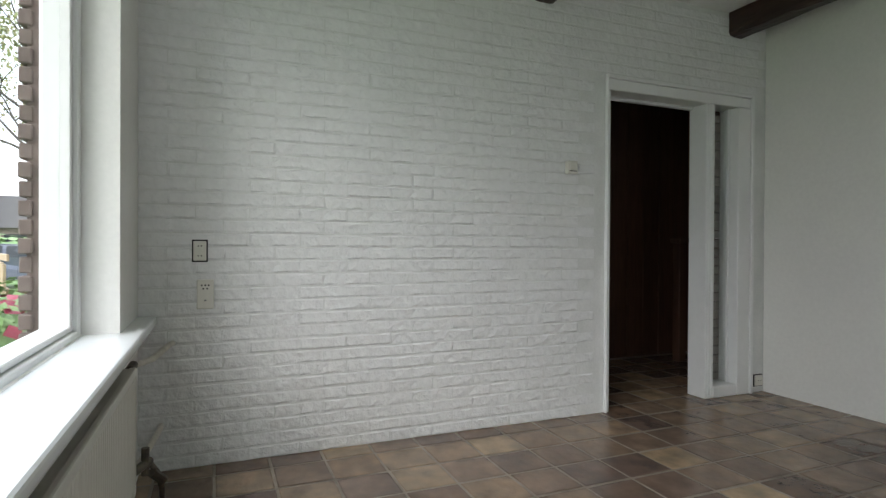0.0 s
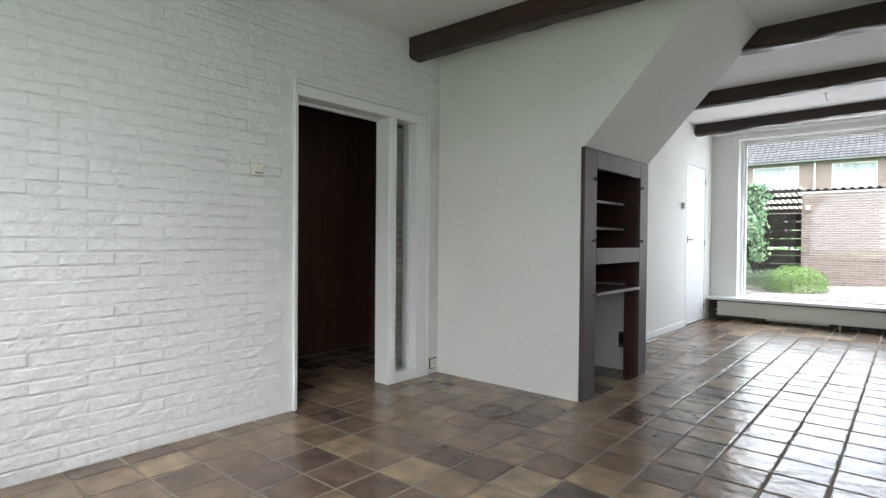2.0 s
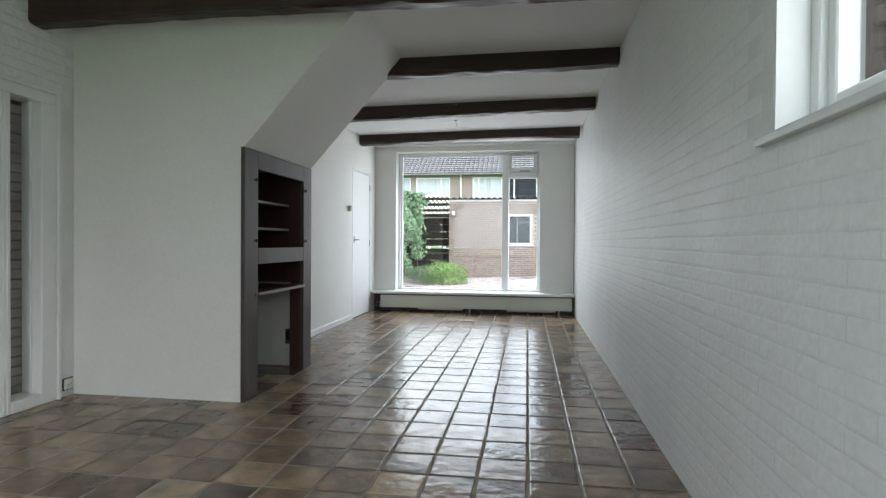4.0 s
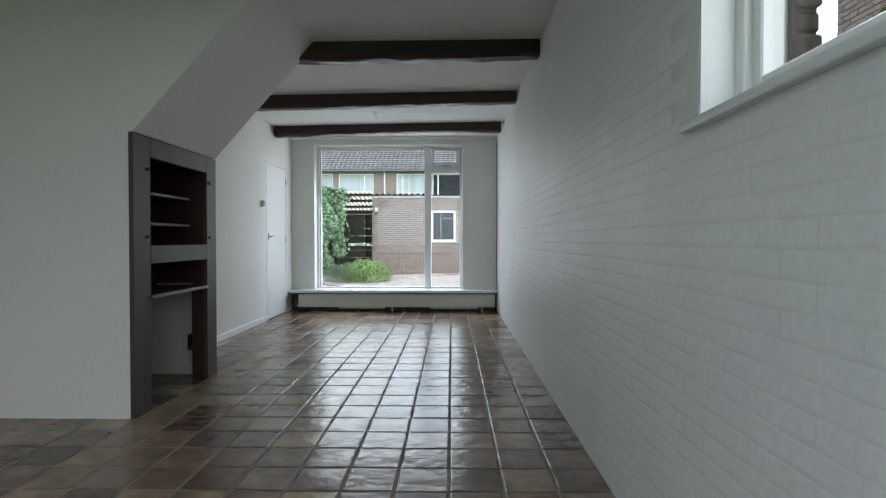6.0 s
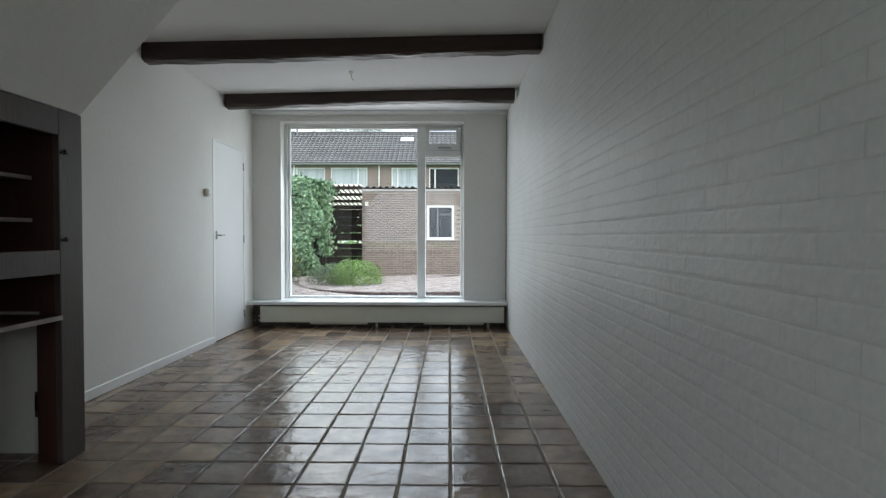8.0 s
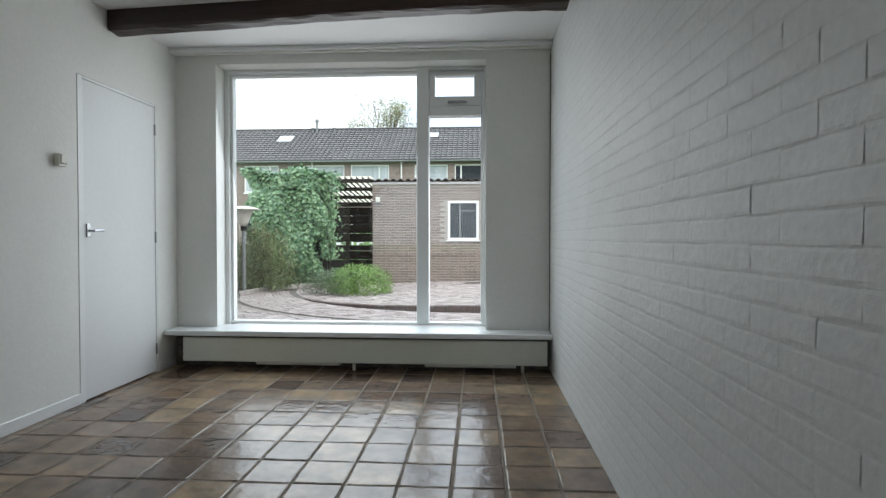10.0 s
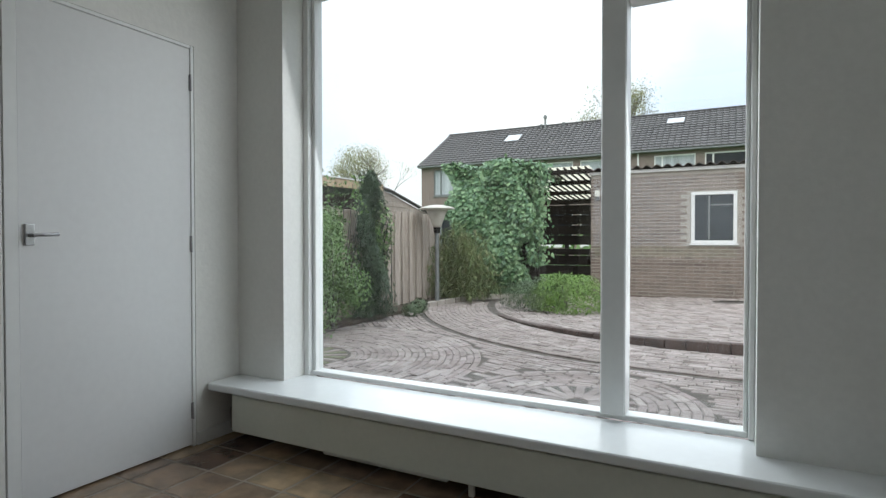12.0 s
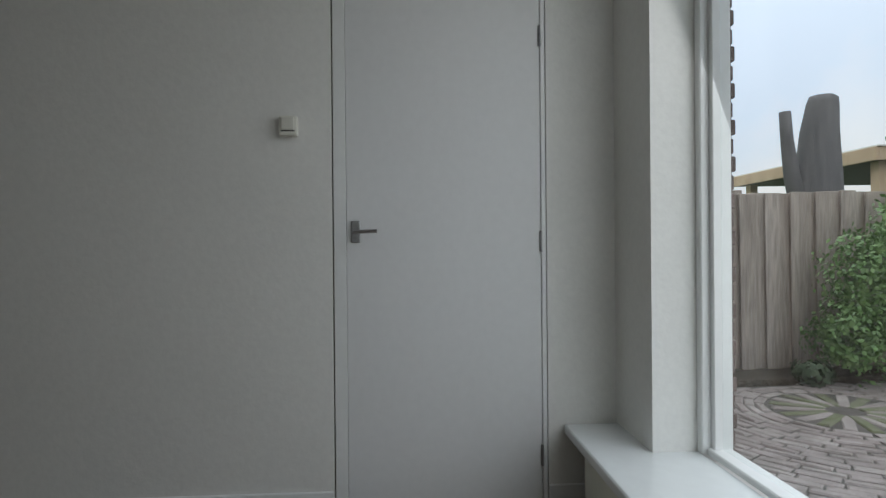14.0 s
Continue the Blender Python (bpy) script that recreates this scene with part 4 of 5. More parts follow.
for v in bm.verts:
    if v.co.z > GROUND - 0.1:
        v.co.z = GROUND + 0.03 * (v.co.x + 2.6) - 0.010
terrace = tagged(part("terrace", bm, SAND), "raised round terrace of worn clinker pavers", "terrace", kind="structure")
kerb = tagged(thing("kerb", TC[0], TC[1] - TR, GROUND, "curved dark brick kerb of the raised terrace", "kerb"), kind="structure")
n = 48
for k in range(n):
    a = math.pi * (1.215 + 0.815 * (k + 0.5) / n)
    x = TC[0] + TR * math.cos(a)
    m = Matrix.Translation((x, TC[1] + TR * math.sin(a), terr(x) + 0.008)) @ Matrix.Rotation(a, 4, "Z")
    bm = bmesh.new()
    bx(bm, -0.05, -0.104, -0.20, 0.05, 0.104, random.uniform(-0.006, 0.006), 0.008)
    bm.transform(m)
    part("kerb_stone", bm, KERB, kerb)
edging = tagged(thing("path_edging", TC[0], TC[1] - PR, GROUND, "thin flush edging curve in the paving", "edging"), kind="structure")
for k in range(70):
    a = math.pi * (1.03 + 0.72 * (k + 0.5) / 70)
    m = Matrix.Translation((TC[0] + PR * math.cos(a), TC[1] + PR * math.sin(a), GROUND + 0.004)) @ Matrix.Rotation(a, 4, "Z")
    bm = bmesh.new()
    bx(bm, -0.028, -0.083, -0.04, 0.028, 0.083, 0.006 + random.uniform(-0.004, 0.004), 0.005)
    bm.transform(m)
    part("edging_stone", bm, EDGE_STONE, edging)
bed = tagged(part("planting_bed", box(-4.6, 8.98, GROUND - 0.25, -4.02, 14.7, GROUND + 0.05, 0.03, 2), SOIL), "dark soil strip along the fence", "soil", kind="structure")
bm = bmesh.new()
out = [(-4.9, 14.4), (-4.05, 14.6), (-3.95, 15.3), (-3.75, 16.2), (-3.2, 16.75), (-2.4, 16.9), (-2.4, 18.2), (-5.6, 18.2), (-5.6, 14.4)]
hi = [bm.verts.new((x, y, GROUND + 0.06)) for x, y in out]
lo = [bm.verts.new((x, y, GROUND - 0.25)) for x, y in out]
bm.faces.new(hi)
for k in range(len(out)):
    bm.faces.new((lo[k], lo[(k + 1) % len(out)], hi[(k + 1) % len(out)], hi[k]))
tagged(part("planting_bed", bm, SOIL), "dark soil bed below the ivy and shrub", "soil", kind="structure")
rim = tagged(thing("bed_edging", -3.9, 15.3, GROUND, "low worn concrete edging round the planting bed", "edging"), kind="structure")
for (xa, ya), (xb, yb) in zip(out[1:5], out[2:6]):
    steps = 3
    for k in range(steps):
        p, q = Vector((xa, ya, 0)).lerp(Vector((xb, yb, 0)), k / steps), Vector((xa, ya, 0)).lerp(Vector((xb, yb, 0)), (k + 0.96) / steps)
        d = q - p
        bm = box(0, -0.04, GROUND - 0.1, d.length, 0.04, GROUND + 0.085, 0.01)
        bm.transform(Matrix.Translation((p.x, p.y, 0)) @ Matrix.Rotation(math.atan2(d.y, d.x), 4, "Z"))
        part("edging_stone", bm, MORTAR, rim)

# ---- fence between the gardens ----
fence = thing("garden_fence", -4.42, 12, GROUND, "weathered grey-brown wooden board fence", "fence")
y, k = 9.05, 0
while y < 15.9:
    x = -4.385 if k % 2 else -4.426
    part("board", box(x, y, GROUND + 0.02, x + 0.018, y + 0.145, 1.43 + random.uniform(-0.012, 0.012), 0.003), FENCE_WOOD, fence)
    y += 0.118
    k += 1
for y in (9.0, 10.85, 12.7, 14.55, 15.95):
    part("post", box(-4.50, y - 0.035, GROUND - 0.3, -4.43, y + 0.035, 1.46, 0.005), FENCE_WOOD, fence)
for z in (0.05, 0.62, 1.25):
    part("rail", box(-4.445, 9.0, z, -4.427, 15.95, z + 0.07, 0.003), FENCE_WOOD, fence)

# ---- garden lamp ----
lamp = thing("garden_lamp", -3.98, 15.12, GROUND, "garden lamp with a wide cream shade on a grey post", "lamp")
part("post", rod(bmesh.new(), (-3.98, 15.12, GROUND), (-3.98, 15.12, 1.10), 0.038, 0.036, 16), LAMP_METAL, lamp, "grey metal post")
part("collar", rod(bmesh.new(), (-3.98, 15.12, 1.08), (-3.98, 15.12, 1.18), 0.055, 0.06, 18), BLACK_IRON, lamp, "dark collar")
part("globe", lathe(bmesh.new(), [(0.07, 0), (0.10, 0.08), (0.15, 0.22), (0.20, 0.31)], -3.98, 15.12, 1.18), LAMP_SHADE, lamp, "pale conical glass", True)
part("shade", lathe(bmesh.new(), [(0.20, 0.0), (0.32, 0.012), (0.325, 0.022), (0.26, 0.05), (0.12, 0.082), (0.02, 0.09)], -3.98, 15.12, 1.485, 32), LAMP_SHADE, lamp, "wide cream cap", True)

# ---- plants in the garden ----
clumps = [blob_points(1700, c, r, 300 + k, 0.3, 9, 0.7) for k, (c, r) in enumerate((
    ((-3.95, 12.05, 0.25), (0.40, 0.50, 0.48)), ((-3.92, 11.80, 0.65), (0.32, 0.34, 0.42)), ((-3.95, 12.35, 0.70), (0.34, 0.36, 0.46)),
    ((-3.9, 12.05, 1.00), (0.30, 0.38, 0.40)), ((-3.85, 12.55, 0.35), (0.30, 0.28, 0.38)), ((-3.9, 11.62, 0.2), (0.30, 0.28, 0.34)), ((-3.95, 12.3, 1.25), (0.20, 0.22, 0.30))))]
p, q = np.concatenate([c[0] for c in clumps]) * np.array((1, 1, 0.92)) + np.array((0, -0.2, 0)), np.concatenate([c[1] for c in clumps])
shrub = thing("shrub", -3.95, 12.2, GROUND + 0.05, "leafy green shrub in front of the fence", "shrub")
leaf_mesh("foliage", p, q, 0.048, LEAF_SHRUB, shrub, "", 0.2, 3)
bm = bmesh.new()
for k in range(9):
    a = k * 0.7
    tube(bm, [(-3.95, 12.2, GROUND + 0.04), (-3.95 + 0.15 * math.cos(a), 12.2 + 0.2 * math.sin(a), 0.4), (-3.95 + 0.3 * math.cos(a), 12.2 + 0.45 * math.sin(a), 1.0)], [0.014, 0.01, 0.005], 5)
for k in range(6):
    tube(bm, [(-3.95, 12.1 + 0.1 * k, 0.8), (-3.97, 12.0 + 0.16 * k, 1.4), (-3.96, 11.95 + 0.18 * k, 1.62 + 0.13 * (k % 3))], [0.008, 0.006, 0.003], 5)
part("stem", bm, BARK, shrub)
rng = np.random.default_rng(8)
sp = np.array([(-3.96, 11.95 + 0.18 * k, 1.35 + 0.07 * j + 0.03 * (k % 3)) for k in range(6) for j in range(7)]).repeat(5, 0) + rng.normal(0, 0.045, (210, 3))
tagged(leaf_mesh("shoots", sp, rng.normal(0, 1, (210, 3)), 0.055, LEAF_SHRUB, shrub, "", 0.0, 9), kind="stuff")

con = thing("conifer", -4.05, 13.2, GROUND + 0.05, "slim dark upright conifer by the fence", "conifer")
part("trunk", rod(bmesh.new(), (-4.05, 13.2, GROUND), (-4.05, 13.2, 1.5), 0.04, 0.012), BARK, con)
rng = np.random.default_rng(5)
n = 11000
u = rng.uniform(0, 1, n)
a = rng.uniform(0, 2 * math.pi, n)
r = 0.36 * (1 - 0.62 * u ** 2.2) * (0.72 + 0.35 * np.sin(a * 3 + u * 9)) * rng.uniform(0.55, 1.1, n)
tipz = 0.12 * np.maximum(0, np.sin(a * 4))
p = np.stack([-4.05 + r * np.cos(a), 13.2 + r * np.sin(a), GROUND + 0.06 + u * 1.98 + tipz * u], 1)
q = np.stack([np.cos(a), np.sin(a), 0.5 * np.ones(n)], 1)
leaf_mesh("foliage", p, q, 0.075, LEAF_CONIFER, con, "", -0.9, 6, 0.35)
p, q = blob_points(350, (-3.92, 13.0, 0.98), (0.16, 0.22, 0.5), 12, 0.4)
cl = thing("creeper", -3.95, 13.3, GROUND + 0.05, "light green creeper growing on the conifer", "creeper")
leaf_mesh("foliage", p + np.array((0.1, 0.2, 0.1)), q, 0.05, LEAF_SHRUB, cl, "", 0.3, 12)
part("stem", tube(bmesh.new(), [(-3.82, 13.42, GROUND + 0.03), (-3.83, 13.42, 0.6), (-3.85, 13.45, 1.2)], 0.008), BARK, cl)
for i, (cx, cy, rr) in enumerate(((-3.75, 13.9, 0.2), (-3.9, 14.35, 0.14), (-4.0, 11.2, 0.16))):
    p, q = blob_points(260, (cx, cy, GROUND + 0.09), (rr, rr * 1.2, 0.12), 20 + i)
    ob = thing("ground_plant", cx, cy, GROUND + 0.04, "low grey-green ground plant in the soil", "plant")
    leaf_mesh("foliage", p, q, 0.06, LEAF_GREY, ob, "", -0.2, 20 + i)

broom = thing("broom_shrub", -3.95, 15.95, GROUND + 0.06, "fine-twigged brownish green shrub beside the garden lamp", "shrub")
rng = np.random.default_rng(15)
n = 9000
a = rng.uniform(0, 2 * math.pi, n)
el = rng.uniform(0.05, 1.45, n)
rr = rng.uniform(0.25, 1.0, n) ** 0.6
d = np.stack([np.cos(a) * np.cos(el) * 0.72, np.sin(a) * np.cos(el) * 0.62, np.sin(el) * 1.2], 1)
p = np.array((-3.95, 15.95, GROUND + 0.1)) + d * rr[:, None] * (0.85 + 0.3 * np.sin(a * 5))[:, None]
s = np.cross(d, rng.normal(0, 1, (n, 3)))
leaf_mesh("foliage", p, s, 0.16, LEAF_BROOM, broom, "", 0.5, 15, 0.13)
part("stem", tube(bmesh.new(), [(-3.95, 15.95, GROUND), (-3.94, 15.95, 0.2), (-3.97, 15.93, 0.6)], [0.03, 0.02, 0.01]), BARK, broom)

bush = thing("low_bush", -1.8, 15.3, Z_TERR, "low rounded yellow-green bush on the terrace", "bush")
p, q = blob_points(9500, (-1.68, 15.25, -0.02), (0.66, 0.58, 0.42), 31, 0.6, 14, 0.3)
keep = p[:, 2] > Z_TERR + 0.01
leaf_mesh("foliage", p[keep], q[keep], 0.044, LEAF_LOW, bush, "bright yellow-green foliage", -0.25, 31, 0.4)
p, q = blob_points(6000, (-2.27, 15.35, -0.04), (0.52, 0.5, 0.36), 33, 0.6, 14, 0.3)
keep = p[:, 2] > Z_TERR + 0.01
leaf_mesh("foliage", p[keep], q[keep], 0.04, LEAF_GREY, bush, "greyer green foliage", -0.25, 33, 0.4)
part("stem", rod(bmesh.new(), (-1.75, 15.3, Z_TERR - 0.01), (-1.75, 15.3, 0.1), 0.06, 0.04), BARK, bush)

# ---- ivy over the pergola ----
ivy = thing("ivy", -3.8, 17.3, GROUND + 0.06, "dense green climbing plant hanging over the pergola", "climbing plant")
rng = np.random.default_rng(41)
n = 26000
xx = rng.uniform(-5.0, -2.72, n)
zz = GROUND + 0.06 + (2.60 * rng.uniform(0, 1, n) ** 0.85)
f = (zz - GROUND) / 2.6
left = -4.62 + 0.55 * np.clip(1 - f, 0, 1) ** 1.5 + 0.12 * np.sin(zz * 7)
right = -2.75 - 0.30 * (1 - f) + 0.14 * np.sin(zz * 5 + 1)
keep = (xx > left) & (xx < right)
yy = 16.95 + 0.13 * np.sin(xx * 4.1) * np.sin(zz * 3.3) + rng.uniform(-0.16, 0.10, n) - 0.22 * np.sin(np.clip(f, 0, 1) * 3.0)
p = np.stack([xx, yy, zz + 0.08 * np.sin(xx * 5) * (f > 0.85)], 1)[keep]
q = np.tile(np.array((0.05, -1.0, 0.45)), (len(p), 1))
leaf_mesh("foliage", p, q, 0.092, LEAF_IVY, ivy, "", 0.7, 41, 0.85)
n = 5000
p = np.stack([rng.uniform(-4.6, -2.7, n), rng.uniform(16.8, 18.6, n), rng.uniform(2.30, 2.52, n)], 1)
p[:, 2] += 0.07 * np.sin(p[:, 0] * 5)
leaf_mesh("top_foliage", p, np.tile(np.array((0, -0.2, 1.0)), (n, 1)), 0.095, LEAF_IVY, ivy, "", 0.2, 43, 0.8)
n = 1700
p = np.stack([np.full(n, -2.80) + rng.normal(0, 0.11, n), rng.uniform(16.75, 17.3, n), 2.45 - 2.0 * rng.uniform(0, 1, n) ** 1.6], 1)
leaf_mesh("side_foliage", p, np.tile(np.array((1.0, -0.5, 0.2)), (n, 1)), 0.085, LEAF_IVY, ivy, "", 0.7, 44, 0.8)
bm = bmesh.new()
for k in range(7):
    x = -4.5 + 0.25 * k
    tube(bm, [(x, 17.1, GROUND), (x + 0.1, 17.1, 0.8), (x - 0.05, 17.1, 1.6), (x + 0.1, 17.1, 2.35)], 0.015, 5)
part("stem", bm, BARK, ivy)
tagged(part("trellis_panel", box(-4.55, 17.14, GROUND, -2.85, 17.18, 2.35), DARK_WOOD), "dark wooden screen behind the ivy", "screen", kind="structure")

# ---- pergola between ivy and shed ----
perg = thing("pergola", -2.3, 18.6, Z_TERR, "dark wooden pergola with a slatted roof beside the shed", "pergola")
part("post", box(-2.90, 17.2, GROUND, -2.80, 17.3, 2.3, 0.004), DARK_WOOD, perg)
FALL = (2.36 - 1.95) / 3.7
for y in (17.5, 18.55, 19.75, 21.0):
    z = 2.33 - (y - 17.5) * FALL
    part("beam", box(-4.6, y, z - 0.09, -1.86, y + 0.05, z, 0.004), DARK_WOOD, perg)
for i in range(20):
    x = -4.6 + i * 0.14
    bm = box(x, 17.4, -0.015, x + 0.028, 21.15, 0.02, 0.003)
    bm.transform(Matrix.Translation((0, 17.4, 2.352)) @ Matrix.Rotation(-math.atan(FALL), 4, "X") @ Matrix.Translation((0, -17.4, 0)))
    part("slat", bm, DARK_WOOD, perg)
raw("roof_sheet", [(-4.6, 17.45, 2.385), (-1.86, 17.45, 2.385), (-1.86, 21.2, 1.975), (-4.6, 21.2, 1.975)], [(0, 1, 2, 3)], POLY_SHEET, perg, "pale translucent roof sheet")
for i in range(8):
    z = -0.05 + i * 0.27
    part("back_board", box(-5.2, 21.25 + 0.02 * (i % 2), z, -1.0, 21.28 + 0.02 * (i % 2), z + (0.25 if i not in (2,) else 0.16), 0.003), DARK_WOOD, perg)
for x in (-3.4, -2.2, -1.9):
    part("back_post", box(x, 21.30, GROUND, x + 0.1, 21.38, 1.95), DARK_WOOD, perg)
tagged(part("pergola_floor", box(-5.0, 18.25, GROUND - 0.2, -1.9, 21.2, Z_TERR - 0.02), SAND), "dark paved floor below the pergola", "floor", kind="structure")

# ---- brick shed ----
SH_X0, SH_X1, SH_Y = -1.86, 3.6, 17.6
shed = thing("brick_shed", 0.5, SH_Y, Z_TERR, "brown brick garden shed with a corrugated flat roof", "shed")
shw = wall("wall_tmp", "y", SH_Y + 0.006, SH_Y + 0.12, SH_X0 + 0.006, SH_X1, GROUND, 2.20, MORTAR, [(-0.035, 0.70, 0.87, 1.80)])
shw.name, shw.parent = "wall", shed
shw.matrix_parent_inverse = shed.matrix_world.inverted()
for k in ("category", "kind"):
    del shw[k]
part("wall", box(SH_X0 + 0.006, SH_Y + 0.12, GROUND, SH_X0 + 0.12, 21.0, 2.2), MORTAR, shed)
part("wall", box(SH_X0 + 0.12, 20.9, GROUND, SH_X1, 21.0, 2.2), MORTAR, shed)
part("fascia", box(SH_X0 - 0.03, SH_Y - 0.03, 2.20, SH_X1, SH_Y + 0.1, 2.262, 0.004), WHITE_OUT, shed, "pale roof edge strip")
bm = bmesh.new()
nw = 240
rows = []
for y, dz in ((SH_Y - 0.10, 0.0), (SH_Y + 1.5, 0.05), (21.1, 0.10)):
    rows.append([bm.verts.new((SH_X0 - 0.06 + (SH_X1 - SH_X0 + 0.1) * i / nw, y, 2.295 + dz + 0.028 * math.sin(2 * math.pi * i / nw * 31))) for i in range(nw + 1)])
for a, b in zip(rows, rows[1:]):
    for i in range(nw):
        bm.faces.new((a[i], a[i + 1], b[i + 1], b[i]))
ob = part("roof", bm, CORRUGATED, shed, "dark corrugated fibre cement roof")
ob.modifiers.new("thick", "SOLIDIFY").thickness = 0.012
win = part("window", box(-0.03, SH_Y + 0.02, 0.875, 0.695, SH_Y + 0.04, 1.795), DARK_PANE, shed, "dark shed window pane")
for a, b, c, d in ((-0.04, 0.705, 1.745, 1.80), (-0.04, 0.705, 0.865, 0.92), (-0.04, 0.02, 0.921, 1.744), (0.645, 0.705, 0.921, 1.744)):
    part("frame", box(a, SH_Y - 0.012, c, b, SH_Y + 0.05, d, 0.004), WHITE_OUT, win, "white window frame")
part("sill", box(-0.07, SH_Y - 0.04, 0.835, 0.735, SH_Y + 0.02, 0.862, 0.004), WHITE_OUT, win)
part("inner_bar", box(0.24, SH_Y + 0.012, 0.925, 0.27, SH_Y + 0.019, 1.74), LAMP_METAL, win)
part("inner_bar", box(0.28, SH_Y + 0.012, 1.55, 0.64, SH_Y + 0.019, 1.575), LAMP_METAL, win)
wl = thing("wall_lamp", -1.72, SH_Y, 1.75, "small pale box lamp on the shed wall", "lamp")
part("box", box(-1.765, SH_Y - 0.08, 1.78, -1.675, SH_Y, 1.90, 0.01, 2), PLASTIC, wl)
part("bracket", box(-1.745, SH_Y - 0.05, 1.70, -1.695, SH_Y, 1.779, 0.006), LAMP_METAL, wl)


def brick_field(name, x0, x1, z0, z1, y, holes, material, parent, bl=0.22, bh=0.0625, face=-1):
    """Brick courses on a wall across y, each brick proud of its joints, in one mesh."""
    rng = random.Random(7)
    vs, fs = [], []
    for j in range(int((z1 - z0) / bh)):
        z = z0 + j * bh
        x = x0 - (bl / 2 if j % 2 else 0)
        while x < x1:
            a, b = max(x, x0), min(x + bl - 0.011, x1)
            x += bl
            if b - a < 0.03 or any(a < h[1] and b > h[0] and z < h[3] and z + bh > h[2] for h in holes):
                continue
            d = rng.uniform(-0.0015, 0.0015)
            i = len(vs)
            for yy, e in ((y + 0.01, 0.0), (y + d, 0.003)):
                vs.extend([(a + e, yy, z + e), (b - e, yy, z + e), (b - e, yy, z + 0.050 - e), (a + e, yy, z + 0.050 - e)])
            fs.extend([(i + 4, i + 5, i + 6, i + 7)] + [(i + k, i + (k + 1) % 4, i + 4 + (k + 1) % 4, i + 4 + k) for k in range(4)])
    return tagged(raw(name, vs, fs, material, parent), kind="stuff")


brick_field("brickwork", SH_X0, SH_X1, Z_TERR - 0.06, 2.19, SH_Y, [(-0.045, 0.71, 0.83, 1.80)], SHED_BRICK, shed)

# ---- carport and wooden shed of the neighbours ----
cp = thing("carport", -8, 15.5, GROUND, "timber carport roof behind the fence", "carport")
part("fascia", box(-9.8, 13.98, 2.03, -6.5, 14.02, 2.21, 0.005), NEW_WOOD, cp, "pale wooden roof edge")
part("fascia", box(-6.54, 14.021, 2.03, -6.5, 17.2, 2.21, 0.005), NEW_WOOD, cp, "pale wooden roof edge")
part("roof", box(-9.8, 13.99, 2.211, -6.48, 17.2, 2.235, 0.003), WHITE_OUT, cp, "pale roof covering")
part("soffit", box(-9.8, 14.03, 2.04, -6.55, 17.2, 2.08), DARK_WOOD, cp)
for x, y in ((-6.7, 14.2), (-9.5, 14.2), (-6.7, 16.9)):
    part("post", box(x - 0.07, y - 0.07, -0.42, x + 0.07, y + 0.07, 2.04, 0.005), NEW_WOOD, cp)
part("brace", rod(bmesh.new(), (-6.7, 14.25, 1.5), (-6.7, 14.9, 2.04), 0.05, seg=4), NEW_WOOD, cp)
part("rear_wall", box(-9.8, 17.1, -0.42, -6.6, 17.2, 2.04), CUPBOARD_WOOD, cp)
ws = thing("wooden_shed", -8, 19, -0.42, "weathered plank shed with a low gable roof", "shed")
bm = bmesh.new()
g = [(17.25, -0.42), (20.4, -0.42), (20.4, 1.55), (18.2, 2.1), (17.25, 2.22)]
fa, fb = [bm.verts.new((-7.0, y, z)) for y, z in g], [bm.verts.new((-9.5, y, z)) for y, z in g]
bm.faces.new(fa)
bm.faces.new(fb[::-1])
for i in range(5):
    bm.faces.new((fa[i], fb[i], fb[(i + 1) % 5], fa[(i + 1) % 5]))
part("body", bm, FENCE_WOOD, ws)
for i in range(16):
    z = 0.2 + i * 0.12
    y1 = 20.4 if z < 1.45 else 20.4 - (z + 0.12 - 1.55) / 0.25
    if y1 > 17.4:
        part("plank", box(-7.0, 17.26, z, -6.982 + 0.003 * (i % 2), y1, z + 0.112, 0.003), FENCE_WOOD, ws)
part("roof", tube(bmesh.new(), [(-6.95, 17.2, 2.26), (-6.95, 18.2, 2.14), (-6.95, 20.6, 1.55)], 0.05, 4), ROOF_DARK, ws)

# ---- pollarded trunk behind the fence ----
st = thing("tree_stump", -5.5, 12.42, -0.42, "tall grey pollarded trunk with a stub limb", "tree stump")
bm = bmesh.new()
tube(bm, [(-5.5, 12.37, -0.42), (-5.5, 12.38, 0.8), (-5.5, 12.42, 1.7), (-5.5, 12.45, 2.2), (-5.5, 12.48, 2.5), (-5.5, 12.49, 2.57), (-5.5, 12.49, 2.60)], [0.31, 0.28, 0.23, 0.185, 0.155, 0.14, 0.09], 16)
for v in bm.verts:
    v.co += 0.022 * Vector(noise.noise_vector(v.co * 3))
part("trunk", bm, STUMP_GREY, st, "", True)
part("limb", tube(bmesh.new(), [(-5.5, 12.32, 1.0), (-5.5, 12.12, 1.7), (-5.5, 12.07, 2.1), (-5.5, 12.05, 2.42)], [0.13, 0.085, 0.065, 0.06], 12), STUMP_GREY, st, "", True)

# ---- terraced house behind the garden ----
HX0, HX1, HY, EAVE, RY, RZ = -16.35, 9.5, 36.0, 5.10, 40.0, 7.70
UP = [(-15.5, -13.45), (-12.95, -10.9), (-9.26, -7.02), (-6.65, -4.42), (-2.95, -1.05), (-0.65, 1.15), (3.1, 5.2), (5.6, 7.8)]
house = thing("terraced_house", -4, HY, -0.42, "brick terraced house with a grey tiled roof", "house")
